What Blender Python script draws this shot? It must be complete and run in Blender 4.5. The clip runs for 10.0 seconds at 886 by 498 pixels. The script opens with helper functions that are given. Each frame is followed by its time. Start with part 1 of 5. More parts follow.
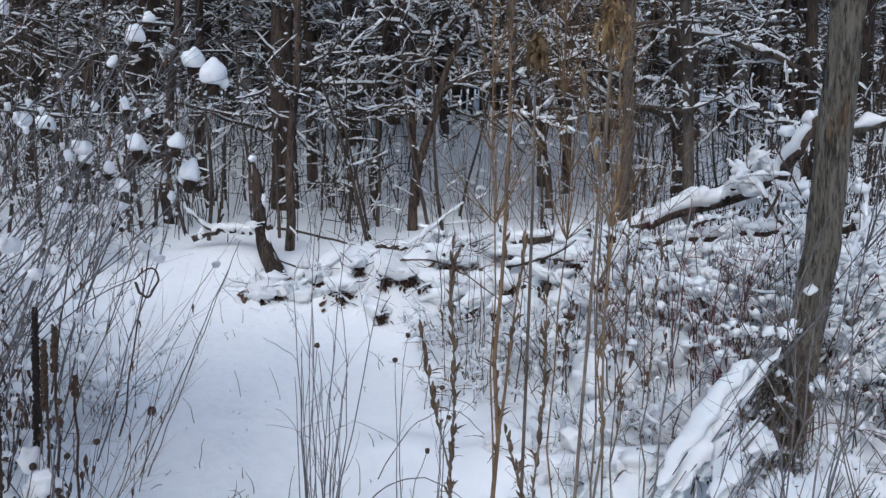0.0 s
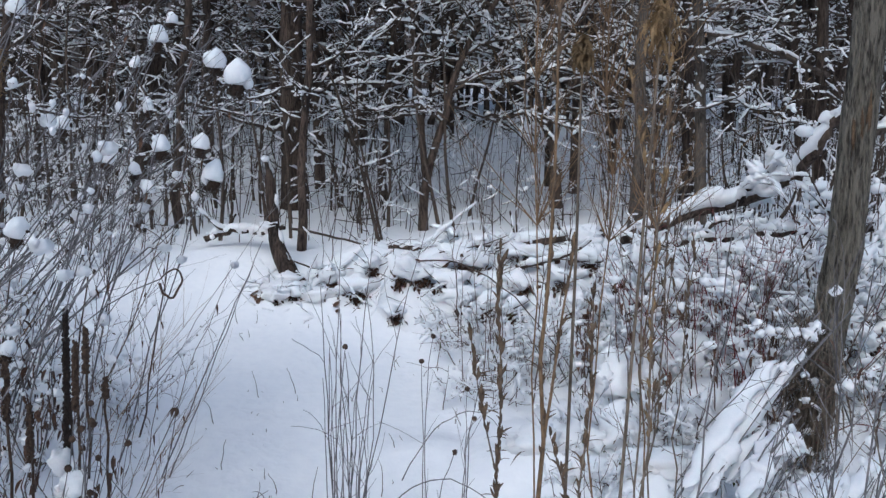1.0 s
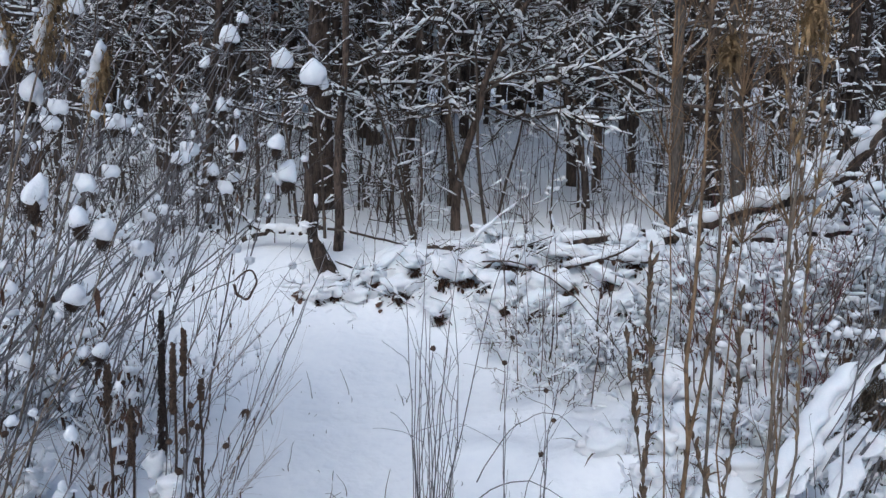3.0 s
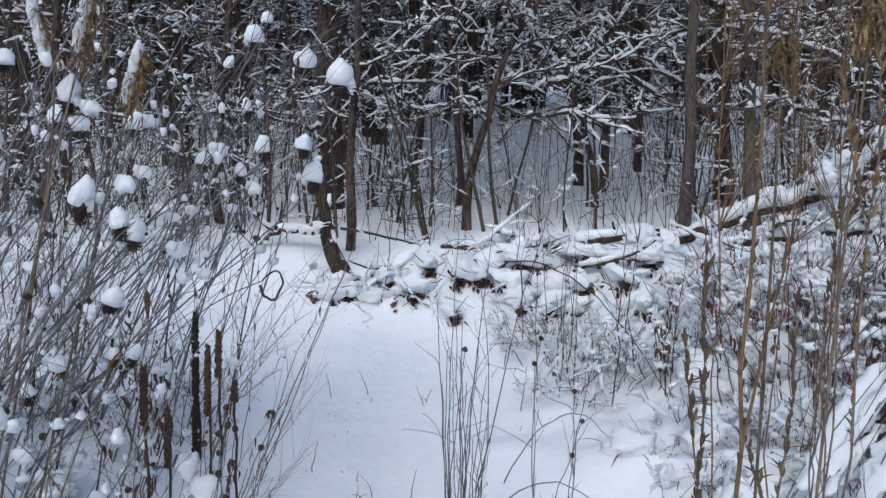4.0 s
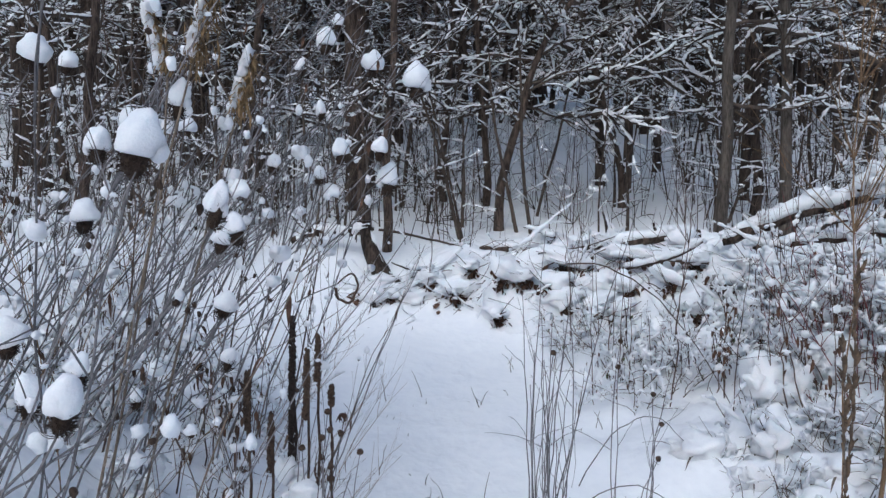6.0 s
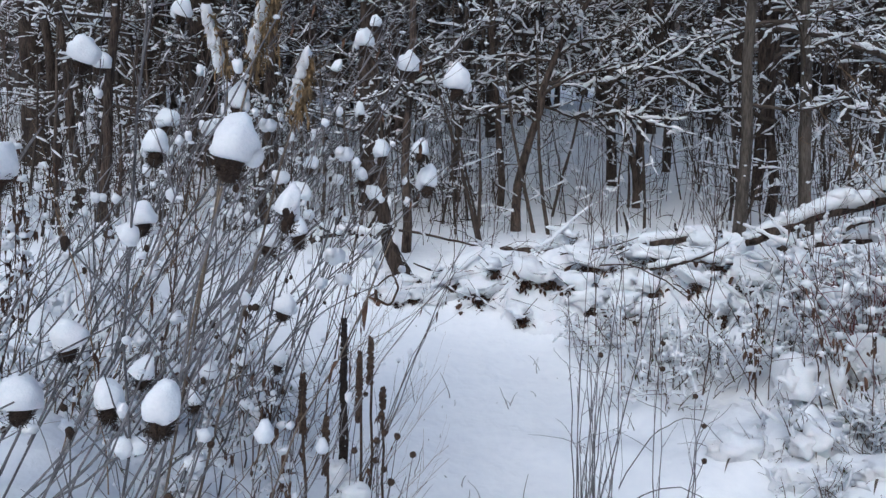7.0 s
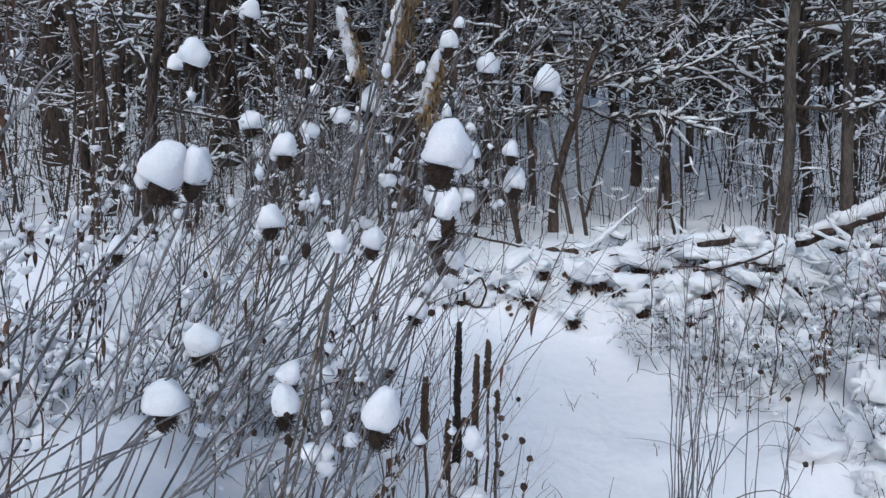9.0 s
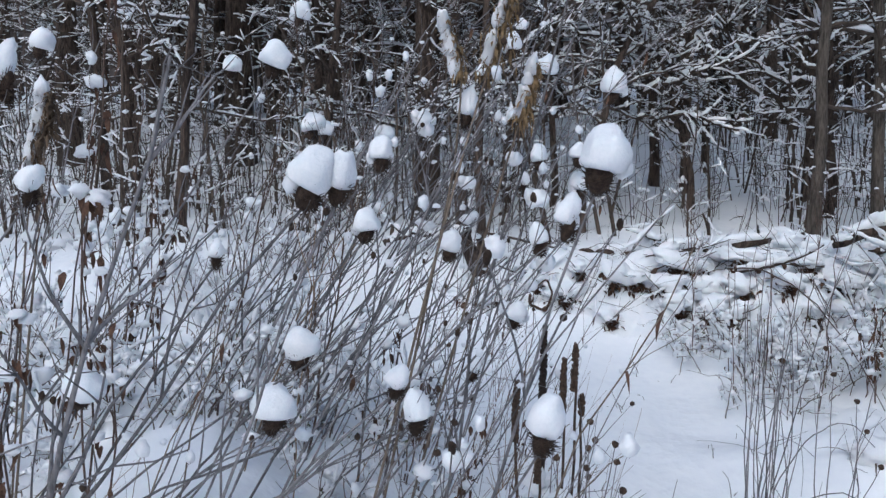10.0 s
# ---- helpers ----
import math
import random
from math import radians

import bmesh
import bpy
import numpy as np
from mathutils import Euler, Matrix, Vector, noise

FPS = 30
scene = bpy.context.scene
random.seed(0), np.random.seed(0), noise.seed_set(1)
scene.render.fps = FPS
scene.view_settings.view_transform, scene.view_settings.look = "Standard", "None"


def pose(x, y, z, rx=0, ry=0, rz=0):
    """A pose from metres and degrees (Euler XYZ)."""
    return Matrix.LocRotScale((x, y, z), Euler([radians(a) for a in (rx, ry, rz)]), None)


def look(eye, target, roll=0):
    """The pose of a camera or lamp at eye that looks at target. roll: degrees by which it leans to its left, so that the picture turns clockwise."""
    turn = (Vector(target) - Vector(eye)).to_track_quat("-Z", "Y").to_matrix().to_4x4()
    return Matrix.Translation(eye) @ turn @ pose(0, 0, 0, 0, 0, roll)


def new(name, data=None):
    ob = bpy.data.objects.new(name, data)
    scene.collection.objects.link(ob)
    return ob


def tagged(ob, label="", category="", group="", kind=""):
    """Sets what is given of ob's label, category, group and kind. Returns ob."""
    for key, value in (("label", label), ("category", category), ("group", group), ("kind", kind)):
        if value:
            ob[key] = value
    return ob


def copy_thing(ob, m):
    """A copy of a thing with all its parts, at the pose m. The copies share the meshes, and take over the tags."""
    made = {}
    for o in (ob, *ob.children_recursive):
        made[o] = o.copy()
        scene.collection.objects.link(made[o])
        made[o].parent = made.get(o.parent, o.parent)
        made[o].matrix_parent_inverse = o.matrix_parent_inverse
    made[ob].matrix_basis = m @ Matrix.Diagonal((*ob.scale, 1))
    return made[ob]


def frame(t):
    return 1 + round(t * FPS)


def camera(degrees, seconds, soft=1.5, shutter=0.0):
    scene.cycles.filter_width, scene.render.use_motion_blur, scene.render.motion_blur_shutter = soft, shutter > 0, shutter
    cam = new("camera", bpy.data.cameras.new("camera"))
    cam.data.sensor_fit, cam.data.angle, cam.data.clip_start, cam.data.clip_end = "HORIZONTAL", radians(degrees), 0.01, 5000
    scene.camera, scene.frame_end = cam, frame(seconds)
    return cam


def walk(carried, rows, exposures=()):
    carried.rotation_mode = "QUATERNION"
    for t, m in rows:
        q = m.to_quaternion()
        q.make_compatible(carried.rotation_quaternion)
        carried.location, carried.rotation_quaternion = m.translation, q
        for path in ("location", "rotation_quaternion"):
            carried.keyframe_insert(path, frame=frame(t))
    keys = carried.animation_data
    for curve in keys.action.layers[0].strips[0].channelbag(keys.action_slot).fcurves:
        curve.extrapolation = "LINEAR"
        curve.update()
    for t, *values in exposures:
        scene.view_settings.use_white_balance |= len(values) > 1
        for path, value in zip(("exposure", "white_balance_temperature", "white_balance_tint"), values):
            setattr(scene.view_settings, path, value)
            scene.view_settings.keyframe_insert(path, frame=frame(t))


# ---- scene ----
# ---- camera: a slow slide to the left along a thicket, looking into the woods ----
cam = camera(62.0, 10.0, soft=1.42)
METRES, EYE, TILT, LEAN, TURN = 1.5, 1.75, -5.0, 0.0, 0.0
ROWS = [
    (0.0, 0.0, 0.0, 0.0, 0.0, 0.0, -0.0),
    (0.5, -0.024, 0.0009, 0.0008, 0.07, -0.02, 0.0),
    (1.0, -0.0598, 0.0027, 0.0035, 0.09, -0.06, -0.0),
    (1.5, -0.105, 0.0045, 0.0031, 0.12, -0.03, -0.01),
    (2.0, -0.158, 0.0065, 0.0048, 0.13, -0.06, -0.01),
    (2.5, -0.2095, 0.0078, 0.0058, 0.16, -0.08, -0.01),
    (4.0, -0.3202, 0.0155, 0.0116, 0.04, -0.29, 0.09),
    (4.5, -0.3629, 0.0171, 0.0123, 0.07, -0.3, 0.11),
    (5.0, -0.4119, 0.0172, 0.015, 0.08, -0.32, 0.14),
    (5.5, -0.4602, 0.0178, 0.0166, 0.12, -0.3, 0.17),
    (7.0, -0.6102, 0.0221, 0.0252, 0.09, -0.4, 0.18),
    (7.5, -0.6626, 0.0227, 0.0263, 0.08, -0.4, 0.18),
    (8.0, -0.7142, 0.0236, 0.0289, 0.1, -0.42, 0.19),
    (8.5, -0.7675, 0.0251, 0.0303, 0.09, -0.41, 0.19),
    (9.0, -0.8326, 0.0256, 0.0328, 0.09, -0.44, 0.2),
    (9.5, -0.9108, 0.0272, 0.0352, 0.06, -0.48, 0.2),
    (10.0, -0.9984, 0.0298, 0.0395, 0.02, -0.51, 0.2),
]
walk(cam, [(t, pose(0, 0, EYE, TILT, LEAN, TURN) @ pose(METRES * x, METRES * y, METRES * z, 90 + 0.6 * pitch, 0.6 * roll, 0.6 * yaw)) for t, x, y, z, yaw, pitch, roll in ROWS],
     exposures=[(0.0, 0.26, 5480, 5), (10.0, 0.26, 5480, 5)])

# ---- light: an overcast winter day ----
world = bpy.data.worlds.new("sky")
scene.world = world
world.use_nodes = True
wn = world.node_tree
sky = wn.nodes.new("ShaderNodeTexSky")
sky.sky_type, sky.sun_disc = "NISHITA", False
sky.sun_elevation, sky.sun_rotation = radians(38), radians(200)
sky.dust_density, sky.air_density, sky.ozone_density = 4.0, 1.0, 1.0
wn.links.new(sky.outputs[0], wn.nodes["Background"].inputs[0])
wn.nodes["Background"].inputs[1].default_value = 0.13
sun = new("sun", bpy.data.lights.new("sun", "SUN"))
sun.data.energy, sun.data.angle, sun.data.color = 0.5, radians(70), (1.0, 0.98, 0.96)
sun.matrix_world = look((4 * math.sin(radians(200)), 4 * math.cos(radians(200)), 4 * math.tan(radians(38))), (0, 0, 0))


# ---- materials ----
def material(name, dark, light, scale=20.0, stretch=(1, 1, 1), rough=0.85, bump=0.3, fine=6.0, vary=0.0, depth=0.01, edges=(0.36, 0.64)):
    """Two tones mixed by a coarse and a fine noise in object space, with relief; vary shifts the tone from object to object."""
    m = bpy.data.materials.new(name)
    m.use_nodes = True
    n, l = m.node_tree.nodes, m.node_tree.links
    b = n["Principled BSDF"]
    b.inputs["Roughness"].default_value = rough
    b.inputs["Specular IOR Level"].default_value = 0.25
    co = n.new("ShaderNodeTexCoord")
    mp = n.new("ShaderNodeMapping")
    mp.inputs["Scale"].default_value = stretch
    l.new(co.outputs["Object"], mp.inputs["Vector"])
    coarse, grain = n.new("ShaderNodeTexNoise"), n.new("ShaderNodeTexNoise")
    coarse.inputs["Scale"].default_value, coarse.inputs["Detail"].default_value = scale, 4
    grain.inputs["Scale"].default_value, grain.inputs["Detail"].default_value = scale * fine, 5
    for k in (coarse, grain):
        l.new(mp.outputs[0], k.inputs["Vector"])
    add = n.new("ShaderNodeMath")
    add.operation = "MULTIPLY_ADD"
    add.inputs[1].default_value = 0.5
    half = n.new("ShaderNodeMath")
    half.operation = "MULTIPLY"
    half.inputs[1].default_value = 0.5
    l.new(grain.outputs["Fac"], half.inputs[0])
    l.new(coarse.outputs["Fac"], add.inputs[0])
    l.new(half.outputs[0], add.inputs[2])
    ramp = n.new("ShaderNodeValToRGB")
    ramp.color_ramp.elements[0].position, ramp.color_ramp.elements[0].color = edges[0], (*dark, 1)
    ramp.color_ramp.elements[1].position, ramp.color_ramp.elements[1].color = edges[1], (*light, 1)
    l.new(add.outputs[0], ramp.inputs[0])
    tone = ramp.outputs[0]
    if vary:
        info, hsv, rng = n.new("ShaderNodeObjectInfo"), n.new("ShaderNodeHueSaturation"), n.new("ShaderNodeMapRange")
        rng.inputs["To Min"].default_value, rng.inputs["To Max"].default_value = 1 - vary, 1 + vary
        l.new(info.outputs["Random"], rng.inputs["Value"])
        l.new(rng.outputs[0], hsv.inputs["Value"])
        l.new(tone, hsv.inputs["Color"])
        tone = hsv.outputs[0]
    l.new(tone, b.inputs["Base Color"])
    bp = n.new("ShaderNodeBump")
    bp.inputs["Strength"].default_value, bp.inputs["Distance"].default_value = bump, depth
    l.new(add.outputs[0], bp.inputs["Height"])
    l.new(bp.outputs[0], b.inputs["Normal"])
    return m


SNOW = material("snow", (0.78, 0.80, 0.83), (0.86, 0.868, 0.885), 26, rough=0.7, bump=0.35, fine=7, depth=0.008)
soft_snow = SNOW.node_tree.nodes["Principled BSDF"]
soft_snow.inputs["Subsurface Weight"].default_value, soft_snow.inputs["Subsurface Scale"].default_value = 0.6, 0.03
soft_snow.inputs["Subsurface Radius"].default_value = (0.9, 1.0, 1.0)
SNOW_GROUND = material("ground_snow", (0.84, 0.855, 0.885), (0.90, 0.91, 0.925), 2.2, rough=0.6, bump=0.6, fine=8, depth=0.03)
BARK_DARK = material("dark_bark", (0.022, 0.016, 0.013), (0.10, 0.072, 0.056), 16, (1, 1, 0.2), bump=1.0, fine=4, vary=0.35, depth=0.04, edges=(0.4, 0.6))
BARK_GREY = material("grey_bark", (0.05, 0.041, 0.034), (0.14, 0.118, 0.098), 24, (1, 1, 0.16), bump=1.0, fine=4, vary=0.15, depth=0.04, edges=(0.4, 0.6))
BARK_NEAR = material("furrowed_bark", (0.036, 0.031, 0.026), (0.2, 0.182, 0.15), 46, (1, 1, 0.17), bump=1.0, fine=3, depth=0.06, edges=(0.38, 0.53))
SCAR = material("bare_scar", (0.07, 0.048, 0.032), (0.21, 0.14, 0.085), 90, (1, 1, 0.25), bump=0.8)
# near-black brown: the shade of the bank's hollows put into leaf colour
HOLLOW = material("gap_shade_leaf", (0.018, 0.011, 0.008), (0.085, 0.042, 0.025), 60, bump=0.4)
BRANCH = material("branch_bark", (0.034, 0.026, 0.021), (0.105, 0.08, 0.064), 18, bump=0.4, vary=0.3)
STALK_GREY = material("dry_grey_stalk", (0.085, 0.081, 0.083), (0.245, 0.232, 0.236), 40, (1, 1, 0.25), bump=0.4, vary=0.38, depth=0.003)
STALK_BROWN = material("dry_brown_stalk", (0.11, 0.07, 0.04), (0.29, 0.19, 0.11), 40, (1, 1, 0.25), bump=0.4, vary=0.2, depth=0.003)
STALK_TAN = material("dry_tan_stalk", (0.085, 0.066, 0.05), (0.225, 0.18, 0.138), 40, (1, 1, 0.25), bump=0.4, vary=0.25, depth=0.003)
POD = material("dry_seed_pod", (0.06, 0.041, 0.028), (0.20, 0.142, 0.095), 60, bump=0.4, vary=0.25, depth=0.003)
OCHRE = material("ochre_dry_flower", (0.13, 0.085, 0.045), (0.33, 0.225, 0.115), 60, bump=0.4, vary=0.2, depth=0.003)
HEAD = material("brown_seed_head", (0.018, 0.012, 0.009), (0.075, 0.049, 0.034), 120, bump=0.8, vary=0.25, depth=0.004)
MULLEIN_DARK = material("blackened_stalk", (0.012, 0.009, 0.008), (0.05, 0.035, 0.028), 90, bump=1.0, depth=0.005)
MULLEIN = material("brown_mullein", (0.03, 0.02, 0.015), (0.12, 0.078, 0.054), 110, bump=1.0, vary=0.2, depth=0.005)
RED_TWIG = material("red_twig", (0.09, 0.022, 0.026), (0.21, 0.06, 0.06), 40, bump=0.2, vary=0.3)
SHRUB_TWIG = material("shrub_twig", (0.05, 0.034, 0.028), (0.15, 0.105, 0.085), 40, bump=0.3, vary=0.3)
LEAF_BROWN = material("dead_leaf", (0.045, 0.025, 0.018), (0.15, 0.085, 0.055), 50, bump=0.3, vary=0.3)
LEAF_GREEN = material("green_leaf", (0.035, 0.045, 0.015), (0.12, 0.14, 0.05), 60, bump=0.3, vary=0.25, rough=0.6)
DRY_GRASS = material("dry_grass", (0.075, 0.058, 0.045), (0.21, 0.17, 0.13), 60, bump=0.3, vary=0.2)
DISTANCE = material("distant_woods", (0.024, 0.019, 0.017), (0.085, 0.072, 0.066), 0.7, (1, 1, 0.12), bump=0.0, fine=7)


# ---- mesh tools ----
def unit(v):
    v = np.asarray(v, float)
    return v / (np.linalg.norm(v) + 1e-9)


def icosphere(level):
    bm = bmesh.new()
    bmesh.ops.create_icosphere(bm, subdivisions=level, radius=1.0)
    bm.verts.ensure_lookup_table()
    v = np.array([x.co[:] for x in bm.verts])
    f = [[x.index for x in p.verts] for p in bm.faces]
    bm.free()
    return v, f


BALLS = {k: icosphere(k) for k in (1, 2, 3)}


class Geo:
    """Gathers tubes, blobs and blades into one mesh."""

    def __init__(self, seed=0):
        self.v, self.f, self.n, self.rng = [], [], 0, np.random.default_rng(seed)

    def put(self, v, f):
        self.v.append(np.asarray(v, float))
        self.f.extend([[i + self.n for i in p] for p in f])
        self.n += len(v)

    def tube(self, pts, rad, sides=5, flat=1.0, close=True):
        pts = np.asarray(pts, float)
        k = len(pts)
        rad = np.broadcast_to(np.asarray(rad, float), (k,))
        tan = np.gradient(pts, axis=0)
        tan /= np.linalg.norm(tan, axis=1)[:, None] + 1e-9
        main = unit(pts[-1] - pts[0])
        ref = np.array((0, 0, 1.0)) if abs(main[2]) < 0.75 else np.array((0, 1.0, 0))
        u = np.cross(tan, ref)
        u /= np.linalg.norm(u, axis=1)[:, None] + 1e-9
        w = np.cross(u, tan)
        a = np.arange(sides) * (2 * math.pi / sides)
        ring = u[:, None] * np.cos(a)[None, :, None] + w[:, None] * np.sin(a)[None, :, None] * flat
        v = (pts[:, None] + ring * rad[:, None, None]).reshape(-1, 3)
        f = [(i * sides + j, i * sides + (j + 1) % sides, (i + 1) * sides + (j + 1) % sides, (i + 1) * sides + j) for i in range(k - 1) for j in range(sides)]
        if close:
            f += [tuple(range(sides))[::-1], tuple((k - 1) * sides + j for j in range(sides))]
        self.put(v, f)

    def blob(self, c, r, amp=0.18, level=1, axis=None, freq=1.6):
        v, f = BALLS[level]
        r = np.broadcast_to(np.asarray(r, float), (3,))
        off = self.rng.uniform(-50, 50, 3)
        w = np.array([1 + amp * 2 * noise.noise(Vector(p * freq + off)) for p in v])
        q = v * w[:, None] * r
        if axis is not None:
            rot = Vector((0, 0, 1)).rotation_difference(Vector(axis)).to_matrix()
            q = q @ np.array(rot).T
        self.put(q + np.asarray(c), f)

    def blade(self, p, d, length, width, bend=0.3, up=(0, 0, 1), segs=3):
        d, up = unit(d), np.asarray(up, float)
        side = unit(np.cross(d, up) + 1e-6)
        nrm = np.cross(side, d)
        v, f = [], []
        for i in range(segs + 1):
            s = i / segs
            c = np.asarray(p) + d * length * s - nrm * bend * length * s * s
            w = side * width * 0.5 * math.sin(math.pi * min(0.97, 0.12 + 0.85 * s))
            v += [c - w, c + nrm * width * 0.12, c + w]
        for i in range(segs):
            for j in range(2):
                a = i * 3 + j
                f.append((a, a + 1, a + 4, a + 3))
        self.put(v, f)

    def snow_on(self, pts, rad, cover=0.7, thick=1.0, sides=5, extra=0.0, steep=0.8, longest=99):
        """Runs of snow lying along the top of a branch."""
        pts = np.asarray(pts, float)
        k = len(pts)
        rad = np.broadcast_to(np.asarray(rad, float), (k,))
        i = 0
        while i < k - 1:
            run = int(self.rng.integers(1 if longest < 9 else 2, min(longest, max(3, k)) + 1))
            j = min(k - 1, i + run)
            seg = pts[i:j + 1]
            slope = abs(unit(seg[-1] - seg[0])[2])
            if self.rng.random() < cover and slope < steep and len(seg) > 1:
                m = max(4, 2 * len(seg)) if sides > 3 else max(4, len(seg) + 1)
                s = np.linspace(0.03, 0.97, m) * (len(seg) - 1)
                line = np.stack([np.interp(s, np.arange(len(seg)), seg[:, q]) for q in range(3)], 1)
                rr = np.interp(s, np.arange(len(seg)), rad[i:j + 1])
                prof = np.sqrt(np.clip(np.sin(np.linspace(0.3, math.pi - 0.3, m)), 0, 1)) * self.rng.uniform(0.45, 1.35, m)
                sr = (rr * 1.15 + extra) * thick * prof
                line[:, 2] += rr * 0.7 + sr * 0.45
                line[:, :2] += self.rng.normal(0, 1, (m, 2)) * sr[:, None] * 0.3
                self.tube(line, sr, sides, 0.85)
            i = j

    def mesh(self, name, smooth=True):
        me = bpy.data.meshes.new(name)
        if self.v:
            me.from_pydata(np.concatenate(self.v).tolist(), [], self.f)
            if smooth:
                me.polygons.foreach_set("use_smooth", np.ones(len(me.polygons), bool))
            me.update()
        return me


def part(name, geo, mat, parent, label="", kind=""):
    """Links gathered geometry as one mesh under a thing; parent None makes it a thing of its own."""
    me = geo.mesh(name)
    me.materials.append(mat)
    ob = new(name, me)
    if parent is not None:
        ob.parent = parent
    return tagged(ob, label, kind=kind)


def thing(name, label, category, group="", at=None, kind=""):
    ob = new(name)
    if at is not None:
        ob.matrix_basis = at
    return tagged(ob, label, category, group, kind)


def path(p, d, length, k, rng, wander=0.15, pull=(0, 0, 0)):
    """A wandering line of k points."""
    p, d = np.array(p, float), unit(d)
    out = [p.copy()]
    for _ in range(k - 1):
        d = unit(d + rng.normal(0, wander, 3) + np.asarray(pull, float))
        p = p + d * length / (k - 1)
        out.append(p.copy())
    return np.array(out)


def bow(a, b, sag=(0, 0, 0), k=8, wob=0.0, rng=None):
    """A line from a to b, bowed by sag in the middle."""
    s = np.linspace(0, 1, k)[:, None]
    q = np.asarray(a, float) * (1 - s) + np.asarray(b, float) * s + np.asarray(sag, float) * (4 * s * (1 - s))
    if wob and rng is not None:
        q[1:-1] += rng.normal(0, wob, (k - 2, 3))
    return q


# ---- ground ----
GY = np.array([-40, 0, 3, 4.5, 5.0, 5.6, 8, 9.5, 11.3, 14, 20, 45, 120])
GZ = np.array([0, 0, 0.50, 0.74, 0.88, 1.22, 1.50, 1.65, 1.92, 2.5, 3.5, 7.5, 14])
# soft humps on the snow: x, y, height, half width, half depth
HUMPS = [(0.15, 2.95, 0.10, 0.28, 0.2), (0.5, 3.15, 0.14, 0.3, 0.2), (-0.15, 3.2, 0.06, 0.2, 0.14), (0.75, 2.75, 0.16, 0.25, 0.25), (1.1, 3.5, 0.18, 0.45, 0.5),
         (1.5, 4.2, 0.3, 0.8, 0.6), (0.4, 4.3, 0.12, 0.4, 0.4), (-2.6, 3.4, 0.18, 0.9, 0.9), (-2.9, 1.6, 0.35, 0.6, 0.5), (-2.0, 1.7, 0.2, 0.4, 0.4),
         (-3.6, 5.0, 0.3, 1.2, 0.9), (-0.35, 5.1, 0.12, 0.6, 0.25), (1.15, 2.1, 0.12, 0.3, 0.3),
         (-2.3, 2.3, 0.48, 0.5, 0.45), (-1.75, 2.75, 0.16, 0.35, 0.4), (-2.9, 2.9, 0.25, 0.6, 0.5), (-1.95, 1.9, 0.2, 0.3, 0.25)]


def ground_z(x, y, rough=True):
    z = float(np.interp(y, GY, GZ))
    # the rise of the bank is washed out to a smooth line
    z = 0.5 * z + 0.25 * float(np.interp(y - 0.25, GY, GZ)) + 0.25 * float(np.interp(y + 0.25, GY, GZ))
    for hx, hy, h, wx, wy in HUMPS:
        z += h * math.exp(-((x - hx) / wx) ** 2 - ((y - hy) / wy) ** 2)
    if rough and 2.2 < y < 6.5 and -4.5 < x < 3.5:
        near = max(math.exp(-((x - 1.2) / 1.05) ** 4 - ((y - 3.5) / 1.15) ** 4), 0.45 * math.exp(-((x - 0.1) / 0.95) ** 4 - ((y - 5.0) / 0.35) ** 4), 0.9 * math.exp(-((x + 2.8) / 1.0) ** 4 - ((y - 3.5) / 1.3) ** 4))
        z += near * (0.22 * abs(noise.noise(Vector((x * 3.2, y * 3.2, 5.0)))) + 0.10 * abs(noise.noise(Vector((x * 8, y * 8, 2.0)))))
    if rough:
        z += 0.07 * noise.noise(Vector((x * 0.8, y * 0.8, 3.1))) + 0.03 * noise.noise(Vector((x * 2.6, y * 2.6, 7.7))) + 0.010 * noise.noise(Vector((x * 8, y * 8, 1.3)))
    return z


def build_ground():
    xs = np.concatenate([np.linspace(-70, -6, 24)[:-1], np.linspace(-6, 4.5, 190), np.linspace(4.5, 70, 26)[1:]])
    ys = np.concatenate([np.linspace(-40, 0.8, 14)[:-1], np.linspace(0.8, 8, 140), np.linspace(8, 30, 60)[1:], np.linspace(30, 120, 14)[1:]])
    v = [(x, y, ground_z(x, y)) for y in ys for x in xs]
    k = len(xs)
    f = [(j * k + i, j * k + i + 1, (j + 1) * k + i + 1, (j + 1) * k + i) for j in range(len(ys) - 1) for i in range(k - 1)]
    g = Geo()
    g.put(v, f)
    tagged(part("ground", g, SNOW_GROUND, None, "snow-covered ground rising gently into the woods"), category="ground", kind="structure")


build_ground()


